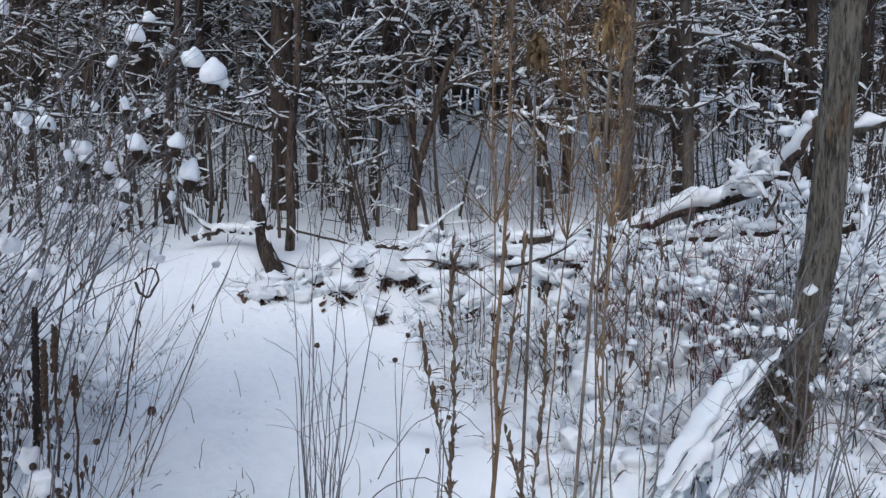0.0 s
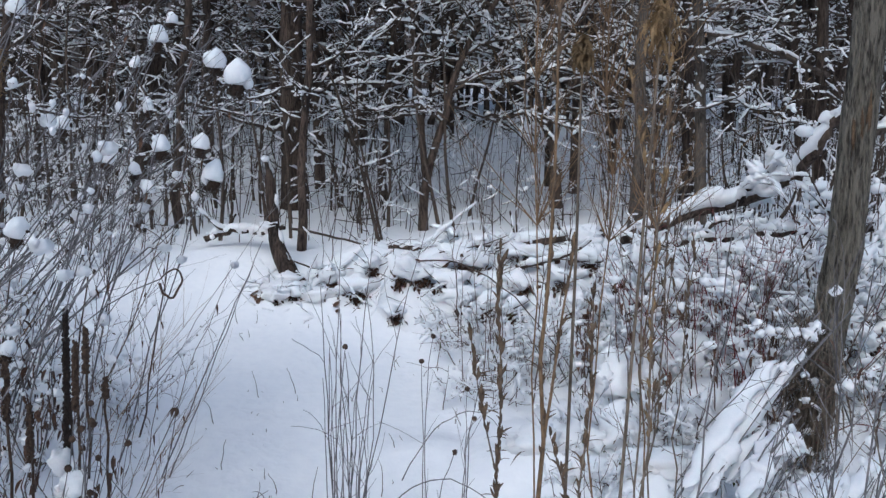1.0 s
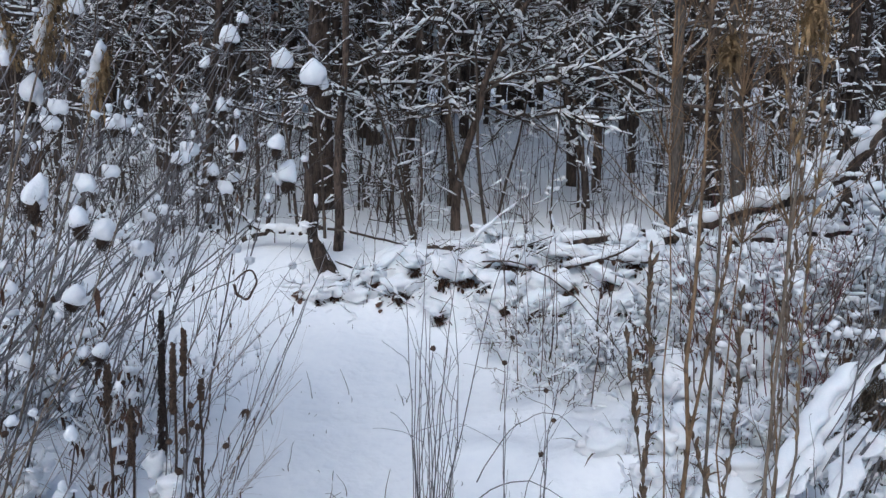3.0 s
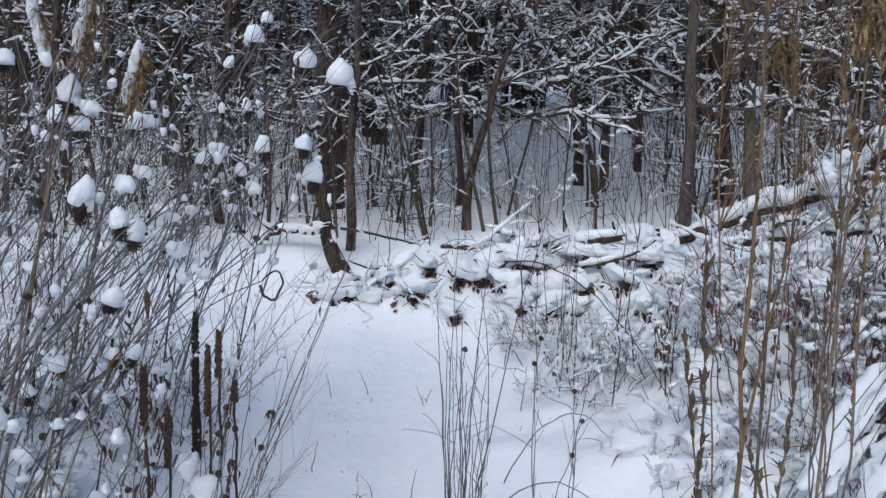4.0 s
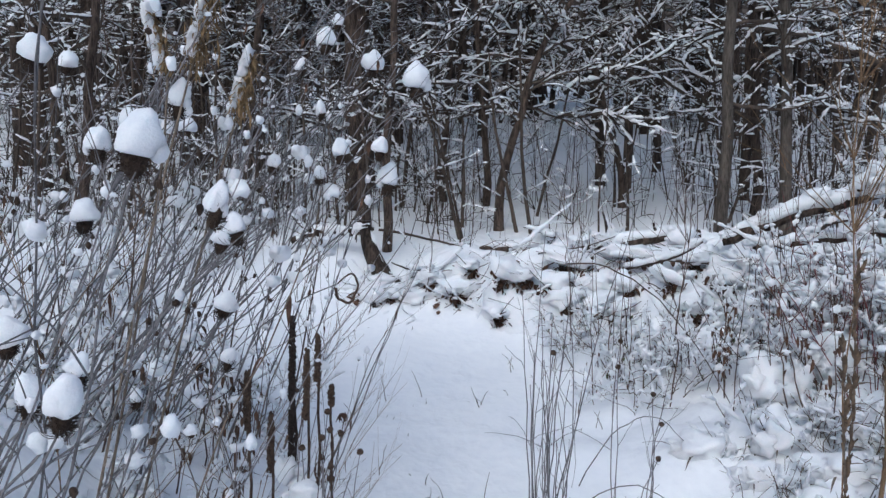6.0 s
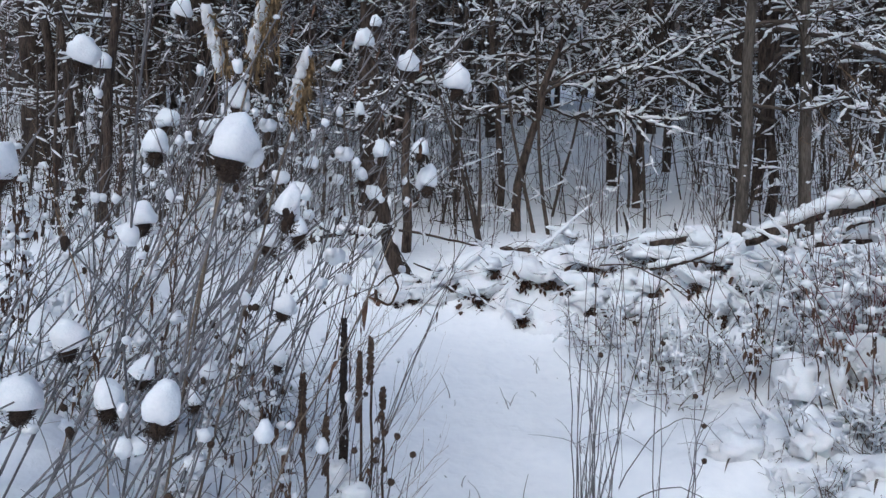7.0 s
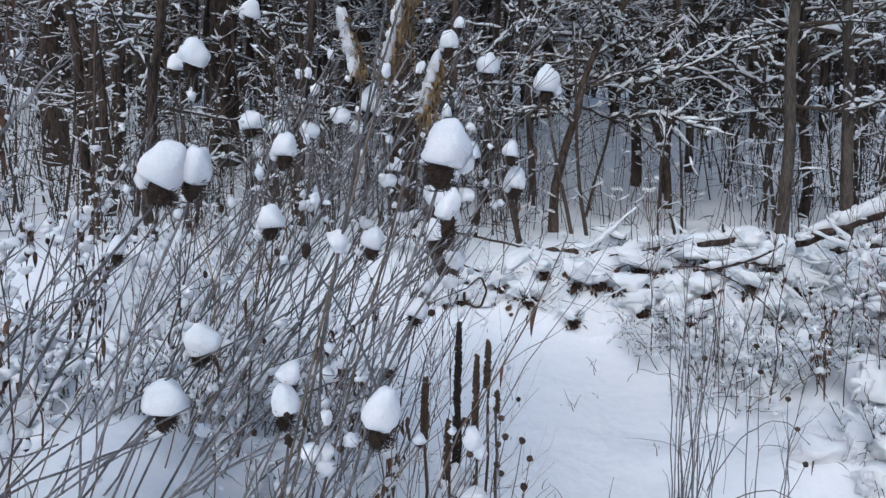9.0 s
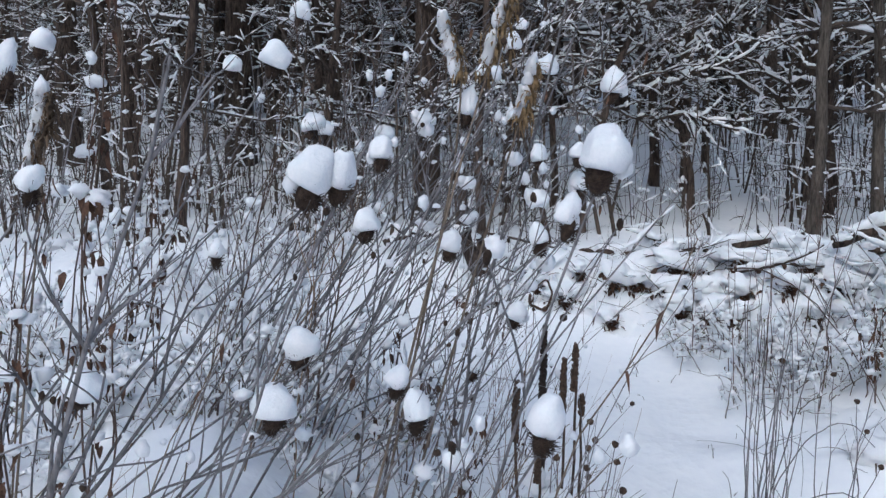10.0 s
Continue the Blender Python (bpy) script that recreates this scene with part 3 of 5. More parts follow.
def stump():
    t = thing("stump", "dark leaning broken stump with snow on its side", "stump")
    g, s = Geo(301), Geo(302)
    bend = np.array(((-1.37, 5.42, 1.86), (-1.35, 5.41, 1.65), (-1.34, 5.40, 1.45), (-1.30, 5.36, 1.28), (-1.22, 5.32, 1.13), (-1.13, 5.27, 1.0), (-1.05, 5.2, 0.80)))
    q = np.linspace(0, 6, 22)
    line = np.stack([np.interp(q, np.arange(7), bend[:, k]) for k in range(3)], 1)
    line[1:-1] = (line[:-2] + 2 * line[1:-1] + line[2:]) / 4
    rough = np.array([1 + 0.22 * noise.noise(Vector((k * 0.7, 3.0, 0.0))) for k in range(22)])
    g.tube(line, np.interp(q, (0, 0.5, 2, 3.5, 5, 6), (0.02, 0.04, 0.046, 0.062, 0.075, 0.08)) * rough, 11)
    for a, b, r in (((-1.2, 5.3, 1.1), (-1.0, 5.15, 0.98), 0.04), ((-1.2, 5.3, 1.03), (-1.36, 5.1, 0.92), 0.035), ((-1.37, 5.42, 1.82), (-1.40, 5.42, 1.93), 0.018)):
        g.tube(bow(a, b, (0, 0, 0.03), 6), np.linspace(r, r * 0.35, 6), 7)
    for k in (4, 9, 12, 15):
        s.blob(line[k] + np.array((0.04, -0.015, 0.02)), (0.018, 0.025, 0.05), 0.35, 2, line[k] - line[k + 2], 2.0)
    s.blob((-1.39, 5.42, 1.94), (0.03, 0.03, 0.025), 0.2, 2)
    s.blob((-1.37, 5.38, 1.46), (0.06, 0.05, 0.028), 0.35, 3, None, 2.0)
    part("wood", g, BARK_DARK, t)
    part("snow", s, SNOW, t, "", "stuff")


stump()

# dark gaps in the bank, some leafy: x, height, half width
GAPS = [(-0.86, 1.05, 0.045), (-0.37, 1.10, 0.055), (-0.24, 1.10, 0.05), (-0.09, 1.05, 0.06), (0.08, 1.19, 0.11), (0.18, 0.93, 0.055), (-0.41, 0.87, 0.045), (-0.66, 0.99, 0.09),
        (0.44, 1.05, 0.05), (0.66, 1.12, 0.07), (0.86, 1.22, 0.05), (0.5, 1.24, 0.09), (1.0, 1.1, 0.07), (-0.57, 1.16, 0.035), (0.02, 0.94, 0.04), (0.34, 0.92, 0.05), (0.75, 0.95, 0.06), (-1.24, 0.93, 0.04), (-1.1, 0.95, 0.05)]


def rest_z(x, y):
    """Height of the snow: the ground, and the pillowed bank over the fallen branches."""
    z = ground_z(x, y)
    toe = float(np.interp(x, (-1.1, -0.85, -0.4, 0.2, 0.8, 1.3), (5.2, 5.1, 4.82, 4.62, 4.42, 4.35)))
    top = float(np.interp(x, (-1.1, -0.7, 0.1, 0.65, 1.35), (1.18, 1.29, 1.30, 1.38, 1.46)))
    ends = min(1.0, max(0.0, (x + 1.1) / 0.3), max(0.0, (1.45 - x) / 0.25))
    s = (y - toe) / (5.3 - toe)
    if ends <= 0 or s < -0.15 or y > 5.85:
        return z - 0.02
    f = min(1.0, max(0.0, s)) ** 0.75 * min(1.0, (5.85 - y) / 0.3)
    pillow = 0.17 * abs(noise.noise(Vector((x * 2.3, y * 3.0, 4.0)))) ** 0.6 + 0.05 * abs(noise.noise(Vector((x * 6.5, y * 7.5, 9.0)))) ** 0.6
    z += ends * (f * max(0.0, top - 0.09 - z) + pillow * min(1.0, max(0.0, s + 0.15) * 4) * min(1.0, (5.85 - y) / 0.3)) - 0.02 * (1 - ends)
    return max(z, ground_z(x, y) - 0.02)


def snow_bank():
    """Pillows of snow over fallen branches, with dark leaves set in the gaps for their shade."""
    rng = np.random.default_rng(390)
    t = thing("snow_bank", "pillowed bank of snow over fallen branches with dark gaps and some dead leaves", "snow bank")
    xs, ys = np.linspace(-1.15, 1.5, 210), np.linspace(4.25, 5.87, 130)
    v = [(x + 0.012 * noise.noise(Vector((x * 9, y * 9, 1.0))), y, rest_z(x, y)) for y in ys for x in xs]
    k = len(xs)
    g = Geo(391)
    g.put(v, [(j * k + i, j * k + i + 1, (j + 1) * k + i + 1, (j + 1) * k + i) for j in range(len(ys) - 1) for i in range(k - 1)])
    part("snow_cover", g, SNOW, t)
    # dark blades fill each hollow in place of its shade; a few are real leaves
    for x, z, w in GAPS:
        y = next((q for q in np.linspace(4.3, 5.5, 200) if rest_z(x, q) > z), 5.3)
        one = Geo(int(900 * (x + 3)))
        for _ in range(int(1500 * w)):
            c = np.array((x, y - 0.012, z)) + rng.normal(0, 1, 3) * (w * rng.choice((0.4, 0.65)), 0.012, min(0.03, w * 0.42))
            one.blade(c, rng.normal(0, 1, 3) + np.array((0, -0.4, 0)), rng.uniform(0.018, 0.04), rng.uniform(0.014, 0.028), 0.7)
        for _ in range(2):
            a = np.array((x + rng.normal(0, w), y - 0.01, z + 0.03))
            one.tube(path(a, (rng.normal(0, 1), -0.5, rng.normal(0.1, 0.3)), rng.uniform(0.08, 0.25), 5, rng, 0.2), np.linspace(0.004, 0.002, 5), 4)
        part("leaf_clump", one, HOLLOW, t, "dead leaves whose dark colour stands in for shade in the gap", "stuff")
        lid = Geo(int(700 * (x + 4)))
        k = rng.uniform(0.8, 1.5)
        lid.blob((x + rng.normal(0, 0.03), y, z + 0.03 + 0.045 * k), (w * 1.2 + 0.03 * k, 0.075, 0.045 * k), 0.36, 3, rng.normal(0, 0.25, 3) + np.array((0, 0, 1.0)), 1.7)
        part("snow_cushion", lid, SNOW, t)


snow_bank()


def brush_pile(cx, cy, w, d, h, seed, sticks, label, lumps, leaves=50, twigs=70):
    """A heap of crossing sticks, dead leaves and lumps of snow with dark gaps between."""
    rng = np.random.default_rng(seed)
    t = thing("brush_pile", label, "brush pile")
    s, lf = Geo(seed + 1), Geo(seed + 2)
    for i in range(sticks):
        x, y = cx + rng.uniform(-w, w), cy + rng.uniform(-d, d)
        z = rest_z(x, y) + rng.uniform(0.0, h)
        L = rng.uniform(0.2, 0.65)
        line = path((x, y, z), (rng.choice((-1, 1)), rng.normal(0, 0.6), rng.normal(0, 0.45)), L, 7, rng, 0.12)
        r = 0.004 + 0.014 * rng.random() ** 2
        one = Geo(seed + 10 + i)
        one.tube(line, np.linspace(r, r * 0.5, 7), 5)
        part("stick", one, BRANCH, t)
        s.snow_on(line, np.linspace(r, r * 0.5, 7), 0.85, 1.3, 6, 0.012)
    for _ in range(lumps):
        x, y = cx + rng.uniform(-w, w), cy + rng.uniform(-d, d)
        z = rest_z(x, y) + rng.uniform(0.0, h)
        r = rng.uniform(0.025, 0.09)
        s.blob((x, y, z), (r * rng.uniform(1.0, 2.1), r, r * rng.uniform(0.45, 0.85)), 0.34, 3, rng.normal(0, 0.25, 3) + np.array((0, 0, 1.0)), 2.4)
    tw = Geo(seed + 3)
    for _ in range(int(twigs * w)):
        x, y = cx + rng.uniform(-w, w), cy + rng.uniform(-1.3 * d, d)
        line = path((x, y, rest_z(x, y) + rng.uniform(0.0, h * 0.9)), (rng.normal(0, 0.8), rng.normal(-0.2, 0.6), rng.normal(0.35, 0.5)), rng.uniform(0.1, 0.4), 6, rng, 0.16)
        k = rng.uniform(0.0012, 0.0035)
        tw.tube(line, np.linspace(k, k * 0.4, 6), 3, close=False)
        if rng.random() < 0.5:
            s.snow_on(line, k, 0.6, 1.4, 4, 0.006, 0.85, longest=2)
    part("brushwood", tw, BRANCH, t, "", "stuff")
    for _ in range(leaves):
        x, y = cx + rng.uniform(-w, w), cy - d * rng.uniform(0.2, 1.1)
        lf.blade((x, y, rest_z(x, y) + rng.uniform(0.02, h * 0.8)), rng.normal(0, 1, 3), rng.uniform(0.04, 0.09), rng.uniform(0.02, 0.05), 0.5)
    part("dead_leaves", lf, LEAF_BROWN, t, "", "stuff")
    part("snow", s, SNOW, t, "", "stuff")


brush_pile(-0.35, 5.1, 0.6, 0.2, 0.05, 401, 4, "few fallen branches half buried in the snow bank", 3, 40, 150)
brush_pile(0.5, 4.95, 0.5, 0.25, 0.08, 451, 5, "low tangle of branches and dead leaves under snow", 8, 40, 140)
brush_pile(-1.15, 5.15, 0.3, 0.12, 0.05, 481, 6, "few snowy sticks at the foot of a stump", 8, 20, 120)
brush_pile(1.45, 4.5, 0.5, 0.3, 0.3, 501, 16, "tangle of snowy branches beneath a leaning trunk", 34, 20)


# ---- shrubs under snow ----
def shrub_proto(seed, height, spread, stems, mat, clumps, leafy=0, leafmat=None, lump=1.0):
    rng = np.random.default_rng(seed)
    t = thing("shrub", "", "shrub")
    g, s, lf = Geo(seed), Geo(seed + 1), Geo(seed + 2)
    for _ in range(stems):
        a = rng.uniform(0, 2 * math.pi)
        out, off = rng.uniform(0.05, 0.6), 0.3 * spread * rng.random()
        st = path((off * math.cos(a), off * math.sin(a), -0.1), (out * math.cos(a), out * math.sin(a), 1), height * rng.uniform(0.5, 1.15), 9, rng, 0.13)
        g.tube(st, np.linspace(0.0034, 0.0013, 9), 4, close=False)
        for _ in range(6):
            i = int(rng.integers(2, 8))
            tw = path(st[i], unit(st[i] - st[i - 1]) * 0.7 + rng.normal(0, 0.6, 3), rng.uniform(0.06, 0.24), 5, rng, 0.25)
            g.tube(tw, np.linspace(0.0019, 0.0009, 5), 3, close=False)
            if rng.random() < 0.5:
                s.snow_on(tw, 0.002, 0.8, 1.6, 3, 0.005, 0.97, longest=3)
            if rng.random() < clumps:
                c = tw[int(rng.integers(1, 5))]
                r = (0.010 + 0.026 * rng.random() ** 3) * lump
                for _ in range(int(rng.integers(3, 7))):
                    k = r * rng.uniform(0.35, 0.95)
                    s.blob(c + rng.normal(0, 0.9, 3) * r * (1, 1, 0.55) + np.array((0, 0, k * 0.3)), (k * rng.uniform(0.8, 1.6), k * rng.uniform(0.8, 1.6), k * rng.uniform(0.6, 1.1)), 0.45, 2 if k > 0.024 else 1, rng.normal(0, 0.7, 3) + np.array((0, 0, 1.0)), 2.8)
            for _ in range(leafy):
                lf.blade(tw[int(rng.integers(1, 5))], rng.normal(0, 1, 3) - np.array((0, 0, 0.4)), rng.uniform(0.012, 0.028), rng.uniform(0.006, 0.013), 0.4, segs=2)
    part("crown", g, mat, t, "", "stuff")
    part("snow", s, SNOW, t, "lumps of snow caught on the twigs", "stuff")
    if leafy:
        part("leaves", lf, leafmat, t, "", "stuff")
    return t


shrubs = [shrub_proto(601, 0.62, 1.2, 22, SHRUB_TWIG, 0.65, 2, LEAF_BROWN), shrub_proto(611, 0.8, 1.2, 20, SHRUB_TWIG, 0.55), shrub_proto(621, 0.95, 1.0, 12, RED_TWIG, 0.45),
          shrub_proto(631, 0.36, 1.3, 16, SHRUB_TWIG, 0.75, 1, LEAF_GREEN, 0.85), shrub_proto(641, 0.42, 1.1, 16, DRY_GRASS, 0.6, 1, LEAF_BROWN, 0.6), shrub_proto(651, 1.9, 1.6, 9, BRANCH, 0.5)]
S_LABEL = ["brown-twigged shrub weighed down with lumps of snow", "leafless grey-brown shrub with snow on its twigs", "red-stemmed shrub holding clumps of snow",
           "low shrub with small green leaves under snow", "tuft of dry weeds dusted with snow", "tall leafless thicket with snow caught on its twigs"]
for i, x, y, turn, size in [(1, 1.2, 3.15, 60, 1.0), (2, 1.3, 3.6, 20, 1.0), (0, 1.6, 3.6, 130, 1.1), (0, 1.3, 4.0, 260, 1.1),
                            (2, 1.75, 3.9, 300, 1.1), (2, 1.18, 3.1, 70, 0.9), (2, 1.15, 3.5, 190, 0.9), (3, 0.75, 3.0, 10, 1.0), (3, 1.0, 2.75, 90, 0.9), (4, 0.2, 3.7, 40, 1.0), (3, 0.35, 4.2, 220, 1.1),
                            (0, 1.95, 3.3, 80, 1.0), (0, 2.2, 3.0, 170, 1.0), (1, 2.0, 4.4, 20, 1.3), (3, 0.5, 2.75, 300, 0.8), (4, 0.05, 4.4, 70, 0.8),
                            (0, 2.0, 3.45, 40, 1.2), (1, -3.0, 4.4, 110, 1.1), (0, -2.6, 5.3, 10, 1.0), (4, -2.3, 3.9, 210, 1.2), (1, -3.9, 4.2, 310, 1.2), (4, -1.75, 3.3, 50, 0.9), (4, -3.2, 3.3, 150, 1.2), (4, -2.4, 2.7, 30, 1.0), (3, -2.1, 3.0, 100, 1.1), (3, -2.7, 2.9, 200, 1.2), (3, -1.8, 2.5, 250, 0.9), (4, -2.9, 2.4, 80, 1.0),
                            (4, 0.95, 3.5, 140, 0.75), (3, 1.1, 3.45, 20, 0.7), (3, 1.3, 2.75, 330, 0.8), (4, 0.85, 2.95, 250, 0.7), (3, 0.5, 3.9, 120, 0.7), (5, -0.95, 7.4, 20, 1.0), (5, -0.55, 8.6, 120, 1.1), (5, 0.35, 7.2, 220, 0.8), (5, 1.0, 7.0, 300, 1.0), (5, 1.75, 6.6, 80, 1.0), (5, 2.5, 6.3, 160, 1.1),
                            (5, -2.3, 7.2, 10, 1.0), (5, -3.2, 6.6, 100, 1.1), (5, -4.2, 6.4, 200, 1.0), (3, 1.6, 4.1, 70, 1.3), (3, 1.15, 4.25, 10, 1.2), (3, 1.9, 4.1, 150, 1.3), (3, 0.8, 3.75, 250, 1.0)]:
    place(shrubs[i], x, y, turn, size, S_LABEL[i], "snowy shrubs")
for proto in shrubs:
    drop_thing(proto)


def snowy_bush(x, y, reach, n, seed, label):
    """Twigs arching over under thick continuous snow."""
    rng = np.random.default_rng(seed)
    t = thing("snowy_bush", label, "bush", "arching bushes")
    s = Geo(seed + 1)
    for i in range(n):
        a = rng.uniform(-0.6, 2.3)
        z = ground_z(x, y)
        st = path((x + rng.normal(0, 0.08), y + rng.normal(0, 0.08), z - 0.05), (0.5 * math.cos(a), 0.3 * math.sin(a), 1), reach * rng.uniform(0.7, 1.15), 14, rng, 0.08, (0.07 * math.cos(a), 0, -0.035))
        one = Geo(seed + 5 + i)
        one.tube(st, np.linspace(0.008, 0.003, 14), 5)
        s.snow_on(st, np.linspace(0.008, 0.003, 14), 0.9, 1.4, 6, 0.011, 0.8, longest=3)
        for _ in range(7):
            j = int(rng.integers(4, 14))
            tw = path(st[j], unit(st[j] - st[j - 1]) + rng.normal(0, 0.6, 3), rng.uniform(0.1, 0.35), 6, rng, 0.18, (0, 0, -0.05))
            one.tube(tw, np.linspace(0.004, 0.0015, 6), 3, close=False)
            s.snow_on(tw, 0.003, 0.85, 1.3, 5, 0.010, 0.8, longest=2)
            if rng.random() < 0.6:
                k = rng.uniform(0.015, 0.04)
                s.blob(tw[int(rng.integers(2, 6))] + np.array((0, 0, k * 0.4)), (k * 1.2, k, k * 0.8), 0.32, 2, None, 2.0)
        part("branch", one, SHRUB_TWIG, t)
    part("snow", s, SNOW, t, "thick snow along the arching twigs", "stuff")


snowy_bush(1.85, 3.62, 1.2, 11, 6601, "leafless bush arching over under thick snow")
snowy_bush(2.15, 3.6, 1.45, 12, 6641, "leafless bush arching over under thick snow")
snowy_bush(2.5, 3.6, 1.5, 10, 6681, "leafless bush arching over under thick snow")


def bent_grass():
    """Stems bowed over to the ground under long ridges of snow."""
    rng = np.random.default_rng(701)
    t = thing("bent_grass", "clump of stems bowed to the ground under long ridges of snow", "grass clump")
    g, k = Geo(702), Geo(704)
    # ridges of the mass: upper end, middle, lower end, half width; ragged runs of snow lie along each
    runs = 0
    for a, m, b, r in (((1.36, 2.75, 1.27), (1.10, 2.65, 1.03), (0.78, 2.45, 0.70), 0.05), ((1.30, 2.68, 1.16), (1.03, 2.58, 0.92), (0.77, 2.42, 0.66), 0.055),
                       ((1.24, 2.55, 1.07), (1.03, 2.45, 0.88), (0.85, 2.32, 0.68), 0.055), ((1.12, 2.42, 0.95), (0.98, 2.35, 0.83), (0.84, 2.25, 0.66), 0.06),
                       ((1.38, 2.8, 1.33), (1.33, 2.76, 1.27), (1.25, 2.72, 1.19), 0.045), ((1.14, 2.3, 0.84), (1.02, 2.22, 0.76), (0.9, 2.1, 0.62), 0.065),
                       ((1.40, 2.3, 0.92), (1.28, 2.22, 0.83), (1.1, 2.1, 0.68), 0.06), ((1.30, 2.12, 0.78), (1.2, 2.05, 0.72), (1.08, 1.98, 0.6), 0.07),
                       ((0.95, 2.62, 0.84), (0.84, 2.55, 0.72), (0.7, 2.45, 0.58), 0.06)):
        for _ in range(4):
            f0, f1 = sorted(rng.uniform(0, 2, 2))
            f1 = min(2.0, max(f1, f0 + 0.7))
            q = np.linspace(f0, f1, 18)
            line = np.stack([np.interp(q, (0, 1, 2), [c[n] for c in (a, m, b)]) for n in range(3)], 1)
            line[1:-1] = (line[:-2] + 2 * line[1:-1] + line[2:]) / 4
            line += rng.normal(0, 1, 3) * (0.035, 0.02, 0.028)
            off = rng.uniform(-30, 30)
            wave = np.array([1 + 0.55 * noise.noise(Vector((n * 0.25, off, 0.0))) + 0.3 * noise.noise(Vector((n * 0.8, off, 5.0))) for n in range(18)])
            taper = np.minimum(np.linspace(0.06, 2.2, 18), np.linspace(1.9, 0.12, 18)).clip(0, 1) ** 0.7
            run = Geo(705 + runs)
            run.tube(line, r * rng.uniform(0.45, 0.95) * wave * taper, 14, 0.6)
            co = run.v[0]
            run.v[0] = co + np.array([[noise.noise(Vector(c * 14)), noise.noise(Vector(c * 14 + 7)), noise.noise(Vector(c * 14 + 13))] for c in co]) * 0.4 * r
            part("snow_ridge", run, SNOW, t)
            runs += 1
            for _ in range(2):
                o = rng.normal(0, 1, 3) * (0.04, 0.03, 0.025)
                st = np.concatenate([[line[0] + (line[0] - line[6]) * rng.uniform(0.3, 1.2)], line[3:18:4]]) + o
                g.tube(st, rng.uniform(0.0014, 0.003), 5)
    for _ in range(750):
        c = np.array((1.38, 2.88, 0.92)) + rng.normal(0, 1, 3) * (0.05, 0.04, 0.15)
        k.blade(c, (rng.normal(-0.45, 0.45), rng.normal(-0.1, 0.4), rng.normal(-0.3, 0.5)), rng.uniform(0.08, 0.22), rng.uniform(0.003, 0.008), 0.5)
    part("stems", g, STALK_GREY, t, "", "stuff")
    part("dead_leaves", k, DRY_GRASS, t, "dark tangle of limp dead blades", "stuff")


bent_grass()


def snow_mound(x, y, z, w, d, h, seed):
    """A soft rounded heap of snow over flattened weeds; z is its top."""
    t = thing("snow_mound", "soft rounded mound of snow over flattened weeds", "snow mound", "snow mounds")
    rng = np.random.default_rng(seed)
    g, b = Geo(seed), Geo(seed + 1)
    base = ground_z(x, y) - 0.04
    g.blob((x, y, (z + base) / 2), (w, d, max(h, (z - base) / 2)), 0.4, 3, None, 1.7)
    for _ in range(4):
        k = rng.uniform(0.2, 0.55)
        g.blob((x + rng.choice((-1, 1)) * w * rng.uniform(0.6, 1.0), y - d * rng.uniform(0.1, 0.6), base + 0.5 * (z - base)), (w * k, d * k, max(h, (z - base) / 2) * rng.uniform(0.4, 0.8)), 0.4, 3, None, 1.9)
    for _ in range(7):
        a = rng.uniform(0, 2 * math.pi)
        b.blade((x + w * math.cos(a), y + d * math.sin(a), base + 0.05), (math.cos(a), math.sin(a), 0.5), rng.uniform(0.06, 0.13), rng.uniform(0.004, 0.01), 0.6)
    part("snow", g, SNOW, t)
    part("blades", b, DRY_GRASS, t, "dry blades sticking out from under the snow", "stuff")


for i, row in enumerate(((0.30, 3.0, 0.74, 0.12, 0.09, 0.04), (0.47, 2.85, 0.68, 0.10, 0.07, 0.04), (0.60, 2.95, 0.79, 0.09, 0.08, 0.05),
                         (0.76, 2.75, 0.74, 0.12, 0.09, 0.05), (0.74, 3.35, 0.99, 0.11, 0.10, 0.05), (0.98, 3.0, 0.88, 0.12, 0.1, 0.05), (1.08, 3.45, 1.05, 0.12, 0.1, 0.05))):
    snow_mound(*row, 7300 + 10 * i)


# ---- dry stalks ----
bg = Geo(960)
bg.tube(bow((0, 0, 0), (0.035, 0, 0.018), (0, 0, -0.008), 5), np.linspace(0.0012, 0.0004, 5), 3, close=False)
BRACT = bg.mesh("bract")
BRACT.materials.append(STALK_GREY)


